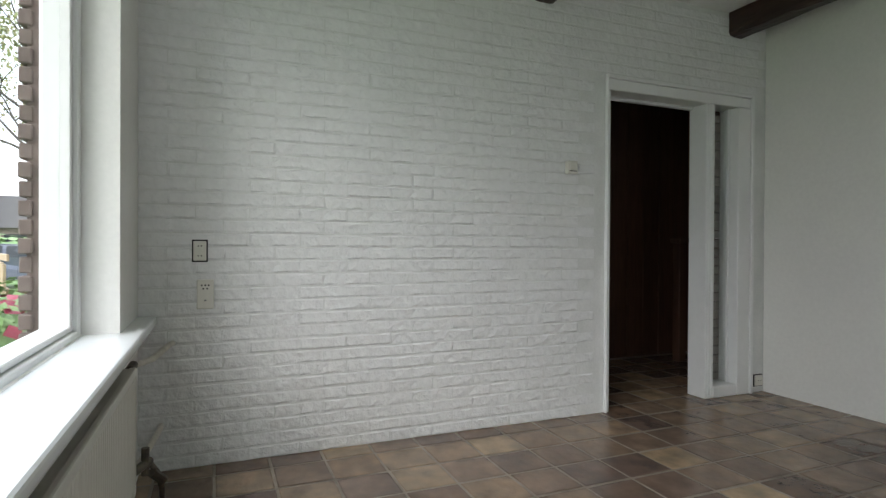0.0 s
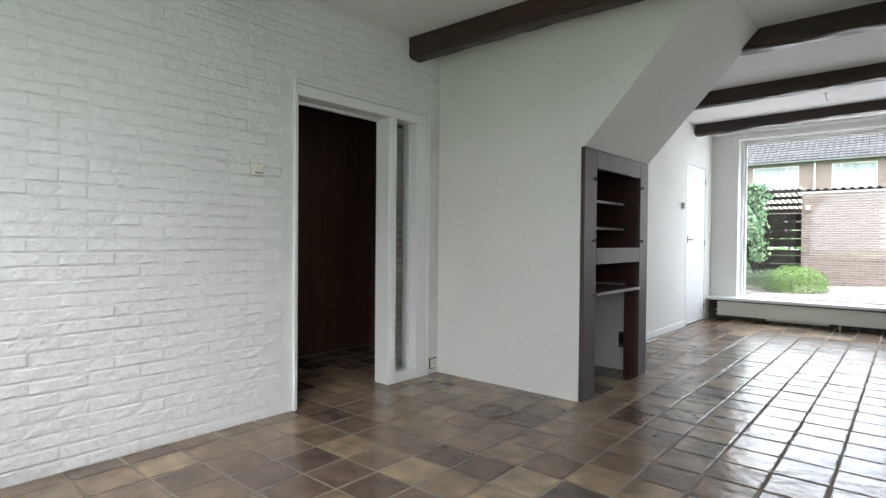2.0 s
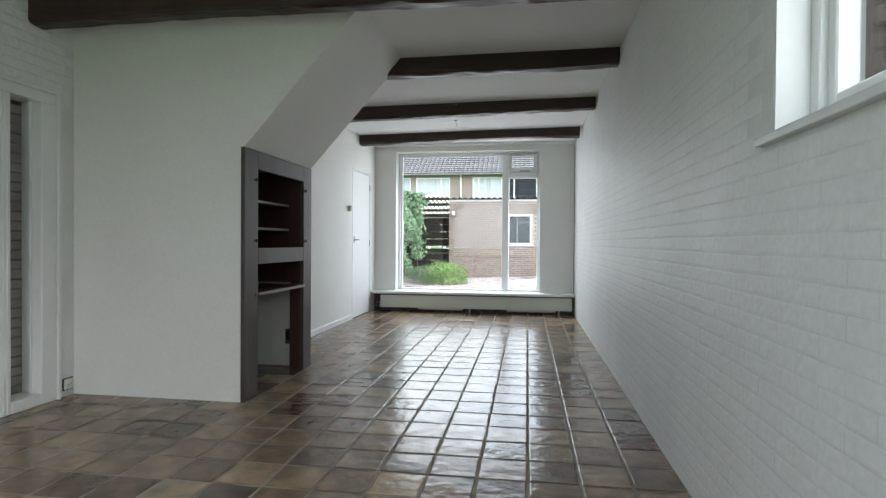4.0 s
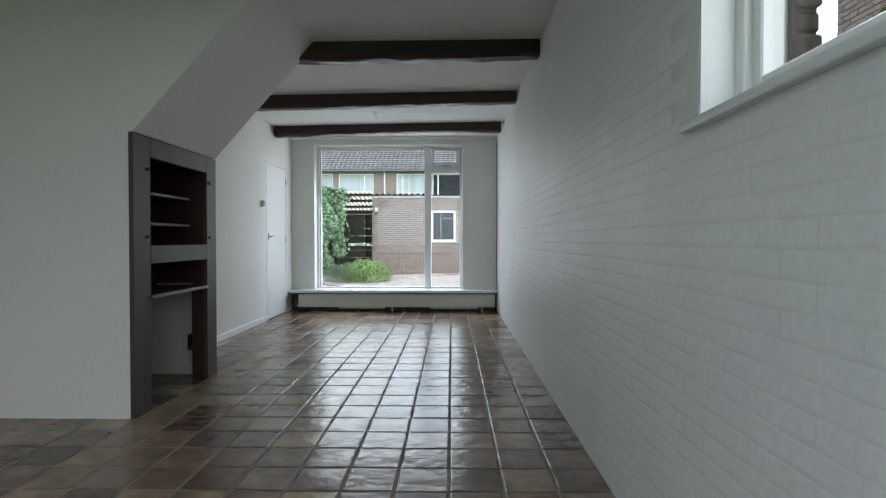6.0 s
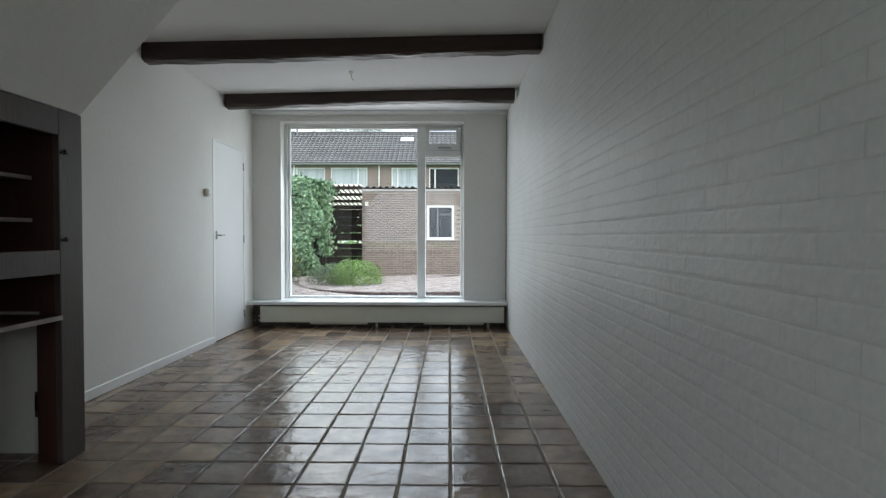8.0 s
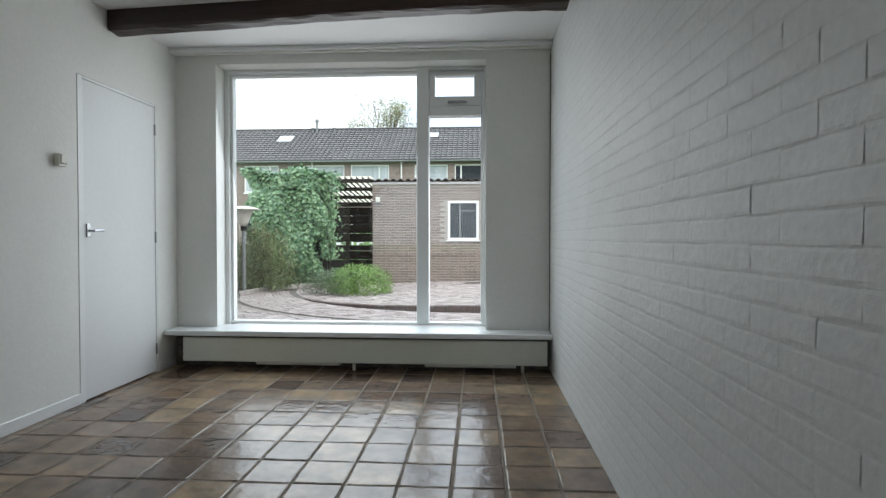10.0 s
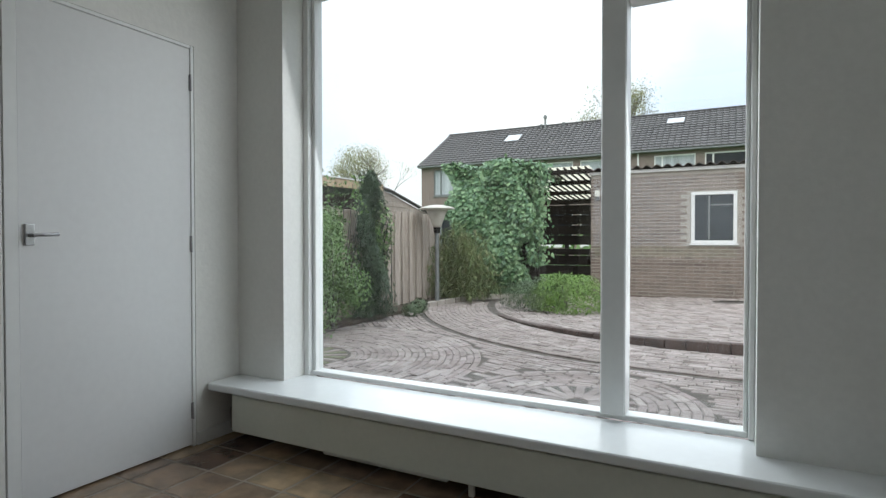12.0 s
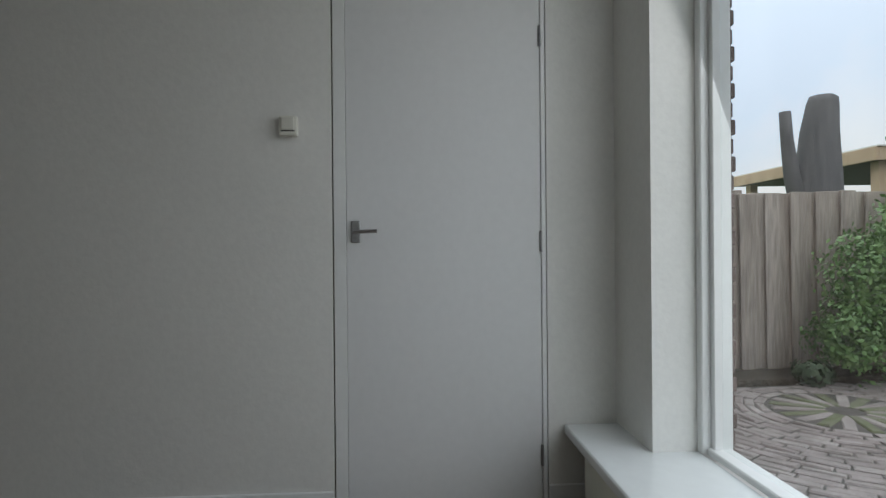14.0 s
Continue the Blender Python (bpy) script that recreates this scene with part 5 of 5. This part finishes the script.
hw = wall("wall_tmp", "y", HY, HY + 0.3, HX0, HX1, -0.42, EAVE, FAR_BRICK, [(a, b, 3.38, 4.93) for a, b in UP] + [(a, b, 0.4, 2.2) for a, b in UP])
hw.name, hw.parent = "wall", house
hw.matrix_parent_inverse = house.matrix_world.inverted()
for k in ("category", "kind"):
    del hw[k]
bm = bmesh.new()
g = [(HY + 0.3, -0.42), (44, -0.42), (44, EAVE), (RY, RZ - 0.08), (HY + 0.3, EAVE)]
fa, fb = [bm.verts.new((HX0, y, z)) for y, z in g], [bm.verts.new((HX0 + 0.3, y, z)) for y, z in g]
bm.faces.new(fa)
bm.faces.new(fb[::-1])
for i in range(5):
    bm.faces.new((fa[i], fb[i], fb[(i + 1) % 5], fa[(i + 1) % 5]))
part("gable", bm, FAR_BRICK, house)
rng = random.Random(3)
for i, (a, b) in enumerate(UP):
    for z0, z1 in ((3.38, 4.93), (0.4, 2.2)):
        w = part("window", box(a + 0.06, HY + 0.10, z0 + 0.06, b - 0.06, HY + 0.115, z1 - 0.06), CURTAIN if z0 > 3 and i != 5 else DARK_PANE, house, "window with pale net curtains")
        split = a + (0.45 if i == 0 else (b - a) * 0.74 if i in (1, 3) else 0.5 if i in (2,) else (b - a) * 0.2)
        for r in ((a, a + 0.06, z0, z1), (b - 0.06, b, z0, z1), (a + 0.06, b - 0.06, z0, z0 + 0.07), (a + 0.06, b - 0.06, z1 - 0.07, z1), (split - 0.04, split + 0.04, z0 + 0.07, z1 - 0.07)):
            part("frame", box(r[0], HY + 0.04, r[2], r[1], HY + 0.12, r[3]), WHITE_OUT if i else LAMP_METAL, w)
        part("sill", box(a - 0.04, HY - 0.06, z0 - 0.08, b + 0.04, HY + 0.04, z0 - 0.005), WHITE_OUT if i else LAMP_METAL, w)
roof = part("roof", box(HX0 - 0.1, HY - 0.35, EAVE - 0.02, HX1, HY + 0.02, EAVE + 0.10, 0.01), LAMP_METAL, house, "dark gutter")
pitch = (RZ - EAVE) / (RY - HY)
bm = bmesh.new()
vs = [bm.verts.new(c) for c in ((HX0 - 0.1, HY - 0.35, EAVE + 0.06), (HX1, HY - 0.35, EAVE + 0.06), (HX1, RY, RZ), (HX0 - 0.1, RY, RZ), (HX1, 44.3, EAVE), (HX0 - 0.1, 44.3, EAVE))]
bm.faces.new((vs[0], vs[1], vs[2], vs[3]))
bm.faces.new((vs[3], vs[2], vs[4], vs[5]))
part("underlay", bm, ROOF_DARK, roof)
vv, ff = [], []
rise = Vector((0, RY - HY + 0.35, RZ - EAVE - 0.06))
slope = rise.normalized()
up = Vector((0, -slope.z, slope.y))
nrow = 15
step = rise.length / nrow
cw = 0.30
for r in range(nrow):
    o = Vector((0, HY - 0.35, EAVE + 0.06)) + slope * (r * step)
    for c in range(int((HX1 - HX0 + 0.1) / cw)):
        x = HX0 - 0.1 + c * cw
        i = len(vv)
        for s_, h0 in ((0.0, 0.055), (step + 0.03, 0.012)):
            q0 = o + slope * s_
            for dx, dh in ((0.0, 0.0), (0.06, 0.03), (0.15, 0.0), (0.27, 0.004)):
                w_ = q0 + up * (h0 + dh)
                vv.append((x + dx, w_.y, w_.z))
        for k in range(3):
            ff.append((i + k, i + k + 1, i + 5 + k, i + 4 + k))
        q0 = o
        j = len(vv)
        for dx in (0.0, 0.27):
            w_ = q0 + up * 0.0
            vv.append((x + dx, w_.y, w_.z))
        ff.append((j, j + 1, i + 3, i + 2, i + 1, i))
tagged(raw("roof_tiles", vv, ff, ROOF_TILE, roof), kind="stuff")
part("ridge", tube(bmesh.new(), [(HX0 - 0.12, RY, RZ + 0.0), (HX1, RY, RZ + 0.0)], 0.11, 8), ROOF_DARK, roof)
for x, w_ in ((-11.35, 0.9), (-2.2, 0.85)):
    y = 38.2 if x < -5 else 38.6
    for dz, m_, e in ((0.15, ROOF_DARK, 0.08), (0.18, SKYLIGHT, 0.0)):
        bm = bmesh.new()
        qa, qb = Vector((0, y, EAVE + (y - HY) * pitch)), Vector((0, y, EAVE + (y - HY) * pitch)) + slope * (0.95 if x < -5 else 0.7)
        c4 = [(x - w_ / 2 - e, qa - slope * e), (x + w_ / 2 + e, qa - slope * e), (x + w_ / 2 + e, qb + slope * e), (x - w_ / 2 - e, qb + slope * e)]
        t_ = [bm.verts.new((xx_, q_.y + up.y * dz, q_.z + up.z * dz)) for xx_, q_ in c4]
        l_ = [bm.verts.new((xx_, q_.y, q_.z)) for xx_, q_ in c4]
        bm.faces.new(t_)
        for k in range(4):
            bm.faces.new((l_[k], l_[(k + 1) % 4], t_[(k + 1) % 4], t_[k]))
        part("skylight" if e == 0 else "skylight_frame", bm, m_, roof, "pale roof window" if e == 0 else "")
for x, hgt in ((-9.7, 0.85), (-8.55, 0.3), (-9.95, 0.3)):
    bm = rod(bmesh.new(), (x, 39.7, 7.4), (x, 39.7, 7.5 + hgt), 0.07, seg=8)
    rod(bm, (x, 39.7, 7.5 + hgt * 0.75), (x, 39.7, 7.5 + hgt * 0.9), 0.13, seg=8)
    part("vent_pipe", bm, LAMP_METAL, roof, "grey roof vent pipe")
for x in (-10.2, -8.9, -3.7, 2.1):
    part("downpipe", rod(bmesh.new(), (x, HY - 0.06, -0.4), (x, HY - 0.06, EAVE), 0.045, seg=6), LAMP_METAL if x < -9 else WHITE_OUT, house)

# ---- trees behind ----
branch_tree("tree", -15.6, 47, -0.42, 8.2, 0.6, "bare autumn tree behind the roofs", 4, None, trunk=0.2, depth=5)
branch_tree("tree", -6.9, 47, -0.42, 10.1, 0.36, "thin yellow-green autumn tree behind the roofs", 9, LEAF_AUTUMN, 7000, 0.11, trunk=0.2, depth=5)
branch_tree("tree", -16.9, 33, -0.42, 5.9, 0.8, "half-bare tree beside the terraced house", 14, LEAF_AUTUMN, 2600, 0.055, trunk=0.09, depth=6)
branch_tree("tree", -21, 36, -0.42, 6.5, 0.8, "half-bare autumn tree beside the terraced house", 17, LEAF_AUTUMN, 6000, 0.09, trunk=0.14, depth=5)
p, q = blob_points(3500, (-22, 38, 0.8), (7, 2.0, 2.6), 51, 0.7, 12, 0.5)
hd = thing("hedge", -22, 38, -0.42, "dark green hedge beyond the gardens", "hedge")
leaf_mesh("foliage", p, q, 0.35, LEAF_CONIFER, hd, "", 0.1, 51)
p, q = blob_points(2000, (-2.5, 24.5, 0.3), (3.5, 0.5, 0.9), 52, 0.7, 12, 0.5)
hd = thing("hedge", -2.5, 24.5, -0.42, "green hedge glimpsed behind the pergola", "hedge")
leaf_mesh("foliage", p, q, 0.2, LEAF_SHRUB, hd, "", 0.1, 52)

SITE["ground"] = Matrix()
# ---- side of the neighbouring house, seen through the small window ----
nb = thing("neighbour_house", 5.2, 2, -0.42, "brown brick gable of the neighbouring house", "house")
part("wall", box(5.0, -4, -0.42, 5.3, 7.0, 6.5), MORTAR, nb)
vs, fs = [], []
rng = random.Random(2)
for j in range(70):
    z = 0.6 + j * 0.0625
    y = 3.6 - (0.11 if j % 2 else 0)
    while y < 7.0:
        a, b = y, min(y + 0.209, 7.0)
        i = len(vs)
        for xx_, e in ((5.0, 0.0), (4.992 - rng.uniform(0, 0.003), 0.003)):
            vs.extend([(xx_, a + e, z + e), (xx_, b - e, z + e), (xx_, b - e, z + 0.052 - e), (xx_, a + e, z + 0.052 - e)])
        fs.extend([(i + 4, i + 5, i + 6, i + 7)] + [(i + k, i + (k + 1) % 4, i + 4 + (k + 1) % 4, i + 4 + k) for k in range(4)])
        y += 0.22
tagged(raw("brickwork", vs, fs, SHED_BRICK, nb), kind="stuff")
pl = thing("climber", 4.6, 5.8, -0.42, "yellow-green plant against the brick gable", "plant")
p, q = blob_points(500, (4.6, 5.75, 1.5), (0.3, 0.45, 1.7), 61, 0.3)
leaf_mesh("foliage", p, q, 0.1, LEAF_AUTUMN, pl, "", 0.3, 61)
part("stem", tube(bmesh.new(), [(4.6, 5.75, -0.42), (4.6, 5.7, 1.0), (4.62, 5.8, 2.6)], 0.02, 6), BARK, pl)

# ---- street side, seen through the front window ----
sf = thing("picket_fence", -6, -1.5, -0.42, "low fence of fresh pale wood", "fence")
for k in range(30):
    f = k / 29
    x, y = -4.6 - 3.4 * f, -1.15 - 1.35 * f
    bm = box(-0.05, -0.01, -0.40, 0.05, 0.01, 0.84 + 0.015 * math.sin(k), 0.004)
    bm.transform(Matrix.Translation((x, y, 0)) @ Matrix.Rotation(math.atan2(-1.35, -3.4), 4, "Z"))
    part("board", bm, NEW_WOOD, sf)
for z in (0.1, 0.62, 0.86):
    bm = box(-1.85, -0.03, z, 1.85, -0.012, z + 0.05, 0.003)
    bm.transform(Matrix.Translation((-6.3, -1.825, 0)) @ Matrix.Rotation(math.atan2(-1.35, -3.4), 4, "Z"))
    part("rail", bm, NEW_WOOD, sf)
fb_ = thing("flowering_shrub", -4.0, -0.95, -0.42, "green shrub with dark pink flowers outside the front window", "shrub")
p, q = blob_points(2200, (-4.0, -1.0, 0.15), (0.75, 0.45, 0.55), 71, 0.5, 8, 0.5)
leaf_mesh("foliage", p, q, 0.075, LEAF_SHRUB, fb_, "", 0.2, 71)
p, q = blob_points(90, (-4.0, -1.0, 0.32), (0.75, 0.45, 0.42), 72, 0.95)
leaf_mesh("flowers", p, q, 0.09, FLOWER_RED, fb_, "dark pink flower heads", 0.0, 72, 0.9)
part("stem", rod(bmesh.new(), (-4, -1, -0.42), (-4, -1, 0.2), 0.04, 0.02), BARK, fb_)
car = thing("parked_car", -21.5, -5.4, -0.42, "dark blue-grey parked hatchback car", "car")
bm = bmesh.new()
side = [(-2.0, 0.28), (2.0, 0.28), (2.02, 0.62), (1.75, 0.82), (0.95, 0.93), (0.35, 1.36), (-1.1, 1.42), (-1.75, 1.02), (-2.0, 0.85)]
fa = [bm.verts.new((-21.5 + 0.82 * (1 if z < 1 else 0.82), -5.4 + u, -0.42 + z)) for u, z in side]
fb = [bm.verts.new((-21.5 - 0.82 * (1 if z < 1 else 0.82), -5.4 + u, -0.42 + z)) for u, z in side]
bm.faces.new(fa)
bm.faces.new(fb[::-1])
for i in range(len(side)):
    bm.faces.new((fa[i], fb[i], fb[(i + 1) % len(side)], fa[(i + 1) % len(side)]))
bmesh.ops.bevel(bm, geom=list(bm.edges), offset=0.06, segments=2, affect="EDGES")
part("body", bm, CAR_PAINT, car)
bm = bmesh.new()
gl = [(0.72, 0.98), (0.28, 1.30), (-0.35, 1.34), (-0.35, 0.98)]
bm.faces.new([bm.verts.new((-20.70 - 0.12 * (z - 0.95) / 0.4, -5.4 + u, -0.42 + z)) for u, z in gl])
part("window", bm, DARK_PANE, car)
bm = bmesh.new()
bm.faces.new([bm.verts.new((-20.70 - 0.12 * (z - 0.95) / 0.4, -5.4 + u, -0.42 + z)) for u, z in [(-0.45, 0.98), (-0.45, 1.34), (-1.0, 1.35), (-1.45, 1.02)]])
part("window", bm, DARK_PANE, car)
for u in (-1.3, 1.3):
    for sx in (-1, 1):
        wh = part("wheel", rod(bmesh.new(), (-21.5 + sx * 0.66, -5.4 + u, -0.11), (-21.5 + sx * 0.84, -5.4 + u, -0.11), 0.31, seg=20), RUBBER, car, "black tyre")
        part("rim", rod(bmesh.new(), (-21.5 + sx * 0.835, -5.4 + u, -0.11), (-21.5 + sx * 0.85, -5.4 + u, -0.11), 0.2, seg=14), CHROME, wh)
bg_ = thing("bungalow", -46, -12, -0.42, "low pale house with a grey roof across the lawn", "house")
part("wall", box(-50, -20, -0.42, -44, -9.5, 2.1), FAR_BRICK, bg_)
bm = bmesh.new()
g = [(-50.4, 2.0), (-43.6, 2.0), (-47, 4.3)]
fa, fb = [bm.verts.new((x, -20.4, z)) for x, z in g], [bm.verts.new((x, -9.2, z)) for x, z in g]
bm.faces.new(fa)
bm.faces.new(fb[::-1])
for i in range(3):
    bm.faces.new((fa[i], fb[i], fb[(i + 1) % 3], fa[(i + 1) % 3]))
part("roof", bm, ROOF_DARK, bg_)
w = part("window", box(-43.995, -12.5, 0.6, -43.96, -11.0, 1.6), DARK_PANE, bg_)
part("frame", box(-43.99, -12.6, 0.5, -43.95, -10.9, 0.6), WHITE_OUT, w)
branch_tree("tree", -10.5, -2.3, -0.42, 5.7, 1.0, "leafy green garden tree outside the front window", 23, LEAF_AUTUMN, 9000, 0.085, trunk=0.08, depth=6)
p, q = blob_points(2600, (-34, -12, 0.2), (3, 9, 1.1), 81, 0.7, 12, 0.5)
hd = thing("hedge", -34, -12, -0.42, "green shrubs across the lawn", "hedge")
leaf_mesh("foliage", p, q, 0.4, LEAF_SHRUB, hd, "", 0.1, 81)


# ---- pieces: paving, floor tiles, painted bricks ----
def frustum(w, d, h, e, top=0.0, seed=0):
    """A paving piece: bevelled block, its top slightly uneven."""
    r = random.Random(seed)
    vs = [(-w / 2, -d / 2, -h), (w / 2, -d / 2, -h), (w / 2, d / 2, -h), (-w / 2, d / 2, -h)]
    vs += [(-w / 2, -d / 2, -e), (w / 2, -d / 2, -e), (w / 2, d / 2, -e), (-w / 2, d / 2, -e)]
    vs += [(sx * (w / 2 - e * 1.6), sy * (d / 2 - e * 1.6), r.uniform(-top, top)) for sx, sy in ((-1, -1), (1, -1), (1, 1), (-1, 1))]
    fs = [(8, 9, 10, 11)] + [(a + k, a + (k + 1) % 4, b + (k + 1) % 4, b + k) for a, b in ((4, 8), (0, 4)) for k in range(4)]
    return vs, fs


def pieces(protos, places, names, parent, mat_one, mat_many, near):
    """Sets each piece: near ones as objects on shared meshes, the rest joined."""
    shared = []
    for i, (vs, fs) in enumerate(protos):
        me = bpy.data.meshes.new(names[0])
        me.from_pydata(vs, [], fs)
        me.materials.append(mat_one)
        shared.append(me)
    V, F = [], []
    count = 0
    for k, m in enumerate(places):
        c = m.translation
        if near(c) and count < 300:
            ob = new(names[0], shared[k % len(shared)])
            ob.parent = parent
            ob.matrix_parent_inverse = parent.matrix_world.inverted()
            ob.matrix_basis = SITE["ground"] @ m
            count += 1
        else:
            vs, fs = protos[k % len(protos)]
            i = len(V)
            V.extend([tuple(m @ Vector(v)) for v in vs])
            F.extend([tuple(i + a for a in f) for f in fs])
    if V:
        tagged(raw(names[1], V, F, mat_many, parent), kind="stuff")


SITE["ground"] = RISE
# paving: rings round the star, rings along the terrace's path, rings on the terrace
protos = [frustum(0.196, 0.066, 0.05, 0.006, 0.004, s) for s in range(5)]
places = []


def rings(c, r0, r1, z, ok):
    r = r0
    while r < r1:
        nn = max(6, int(2 * math.pi * r / 0.205))
        off = random.random()
        for k in range(nn):
            a = 2 * math.pi * (k + off) / nn
            x, y = c[0] + r * math.cos(a), c[1] + r * math.sin(a)
            if ok(x, y):
                places.append(Matrix.Translation((x, y, (terr(x) if z is None else z) + random.uniform(-0.004, 0.004))) @ Euler((random.uniform(-0.02, 0.02), random.uniform(-0.02, 0.02), a + math.pi / 2 + random.uniform(-0.03, 0.03))).to_matrix().to_4x4())
        r += 0.072


def far_from_terrace(x, y):
    return math.hypot(x - TC[0], y - TC[1])


SC2 = (-0.36, 10.63)                      # second, plainer star


def plain(x, y):
    return -4.0 < x < 4.5 and 9.05 < y < 16.5 and far_from_terrace(x, y) > PR + 0.07


def near_star(x, y):
    return math.hypot(x - SC[0], y - SC[1])


def near_second(x, y):
    return math.hypot(x - SC2[0], y - SC2[1])


rings(SC, 0.52, 1.85, GROUND, plain)
rings(SC2, 0.46, 0.95, GROUND, plain)
rings(TC, PR + 0.068, 9.4, GROUND, lambda x, y: plain(x, y) and near_star(x, y) > 1.88 and near_second(x, y) > 0.98)
rings(TC, TR + 0.108, PR - 0.04, GROUND, lambda x, y: y < 16.6 and -4.0 < x < 4.5 and not (x < -3.1 and y > 16.0))
pieces(protos, places, ("paver", "paving"), patio, PAVER_ONE, PAVER, lambda c: c.y < 11.0 and -2.6 < c.x < -0.3)
places = []
rings(TC, 0.3, TR - 0.07, None, lambda x, y: y < 17.55)
pieces(protos, places, ("paver", "paving"), terrace, PAVER_ONE, PAVER, lambda c: c.y < 14.2 and c.x < 0.9)
for c, rr, count, pale, label in ((SC, 0.29, 20, MOSS_PAVER, "mossy star of radial pavers in the patio"), (SC2, 0.25, 18, PAVER_ONE, "star of radial clinker pavers in the patio")):
    SITE["ground"] = RISE
    star = tagged(thing("paving_star", c[0], c[1], GROUND, label, "paving"), kind="structure")
    SITE["ground"] = Matrix()
    for k in range(count):
        a = 2 * math.pi * k / count
        vs, fs = frustum(0.34, 0.075, 0.05, 0.006, 0.004, k)
        ob = raw("paver", vs, fs, pale if k % 2 else PAVER_ONE, star)
        ob.matrix_basis = Matrix.Translation((rr * math.cos(a), rr * math.sin(a), 0.001 * (k % 3))) @ Matrix.Rotation(a, 4, "Z")
        ob.matrix_parent_inverse = Matrix()

SITE["ground"] = Matrix()
# floor tiles
TPX, TPY = 0.2255, 0.2353
protos = []
for s in range(6):
    r = random.Random(s)
    w, d = TPX - 0.0145, TPY - 0.0115
    vs = [(-w / 2, -d / 2, -0.02), (w / 2, -d / 2, -0.02), (w / 2, d / 2, -0.02), (-w / 2, d / 2, -0.02)]
    n = 4
    j = [[r.uniform(-0.0012, 0.0012) for _ in range(n + 1)] for _ in range(n + 1)]
    idx = {}
    for a in range(n + 1):
        for b in range(n + 1):
            edge = a in (0, n) or b in (0, n)
            xa = (-0.5, -0.475, 0.0, 0.475, 0.5)[a] * w + (r.uniform(-0.0015, 0.0015) if edge else 0)
            xb = (-0.5, -0.475, 0.0, 0.475, 0.5)[b] * d + (r.uniform(-0.0015, 0.0015) if edge else 0)
            idx[a, b] = len(vs)
            vs.append((xa, xb, -0.0015 if edge else j[a][b] * 0.7))
    fs = [(idx[a, b], idx[a + 1, b], idx[a + 1, b + 1], idx[a, b + 1]) for a in range(n) for b in range(n)]
    protos.append((vs, fs))
places = []
rt = random.Random(77)
for i in range(-18, 6):
    for k in range(-16, 23):
        x, y = 0.133 + TPX * (i + 0.5), 3.528 + TPY * (k + 0.5)
        hall_side = x < X_BRICK
        if y < -0.12 or y > 8.8 or x > X_EAST + 0.1 or x < -3.76 or (hall_side and not 1.25 < y < 4.6):
            continue
        if x < X_WEST - 0.1 and y > Y_NICHE_END + 0.1:
            continue
        places.append(Matrix.Translation((x, y, rt.uniform(-0.0012, 0.0012))) @ Euler((rt.uniform(-0.004, 0.004), rt.uniform(-0.004, 0.004), rt.choice((0, 1)) * math.pi + rt.uniform(-0.006, 0.006))).to_matrix().to_4x4())
rt.shuffle(places)
pieces(protos, places, ("tile", "tiles"), sub, TILE, TILE_FIELD, lambda c: -1.15 < c.x < 1.3 and 1.5 < c.y < 8.0)


def painted_brick(s, deep, rough, L, Hh):
    """A rough painted brick, its face towards +x."""
    r = random.Random(s)
    vs, fs, nu, nv = [], [], 5, 3
    for a in range(nu + 1):
        for b in range(nv + 1):
            edge = a in (0, nu) or b in (0, nv)
            u, v = (a / nu - 0.5) * L, (b / nv - 0.5) * Hh
            if a in (1, nu - 1):
                u = math.copysign(L / 2 - 0.008, u)
            if b in (1, nv - 1):
                v = math.copysign(Hh / 2 - 0.007, v)
            vs.append(((-deep if b in (0, nv) else -deep * 0.3) if edge else r.uniform(-rough, rough), u + (r.uniform(-0.0012, 0.0012) if edge else 0), v + (r.uniform(-0.0016, 0.0016) if edge else 0)))
    for a in range(nu):
        for b in range(nv):
            i = a * (nv + 1) + b
            fs.append((i, i + nv + 1, i + nv + 2, i + 1))
    return vs, fs


def brick_wall(parent, y0, y1, x, flip, holes, near, deep, rough, material, bl, bh, loose, head=0.005, bed=0.007):
    protos = [painted_brick(s, deep, rough, bl - head, bh - bed) for s in range(14)]
    rb = random.Random(9)
    places = []
    for j in range(int(H / bh) + 1):
        z = bh * (j + 0.47)
        y = y0 + bl / 2 - (bl / 2 if j % 2 else 0)
        while y < y1 - 0.02:
            a, b = y - bl / 2, y + bl / 2
            if a > y0 - 0.12 and b < y1 + 0.12 and z < H - 0.03 and not any(a < h[1] and b > h[0] and z + 0.026 > h[2] and z - 0.026 < h[3] for h in holes):
                places.append(Matrix.Translation((x + loose * rb.uniform(-0.0010, 0.0006), y + rb.uniform(-0.002, 0.002), z + rb.uniform(-0.0012, 0.0012))) @ Euler((rb.uniform(-0.004, 0.004), loose * rb.uniform(-0.010, 0.010), (math.pi if flip else 0) + loose * rb.uniform(-0.004, 0.004))).to_matrix().to_4x4())
            y += bl
    random.Random(5).shuffle(places)
    pieces(protos, places, ("brick", "bricks"), parent, material, material, near)


brick_wall(west, Y_SOUTH, Y_PLASTER - 0.01, X_BRICK, False, [(2.370, 3.592, -1, 2.010)], lambda c: c.y < 1.75 and c.z < 2.25, 0.0027, 0.0027, PAINTED_BRICK, 0.2255, 0.0612, 1.0, 0.0035, 0.006)
brick_wall(east, -0.12, 8.69, X_EAST, True, [(0.82, 2.08, 1.325, 2.22)], lambda c: 5.7 < c.y < 7.5 and c.z < 2.2, 0.0006, 0.0003, PAINTED_SMOOTH, 0.225, 0.0600, 0.03, 0.0035, 0.005)
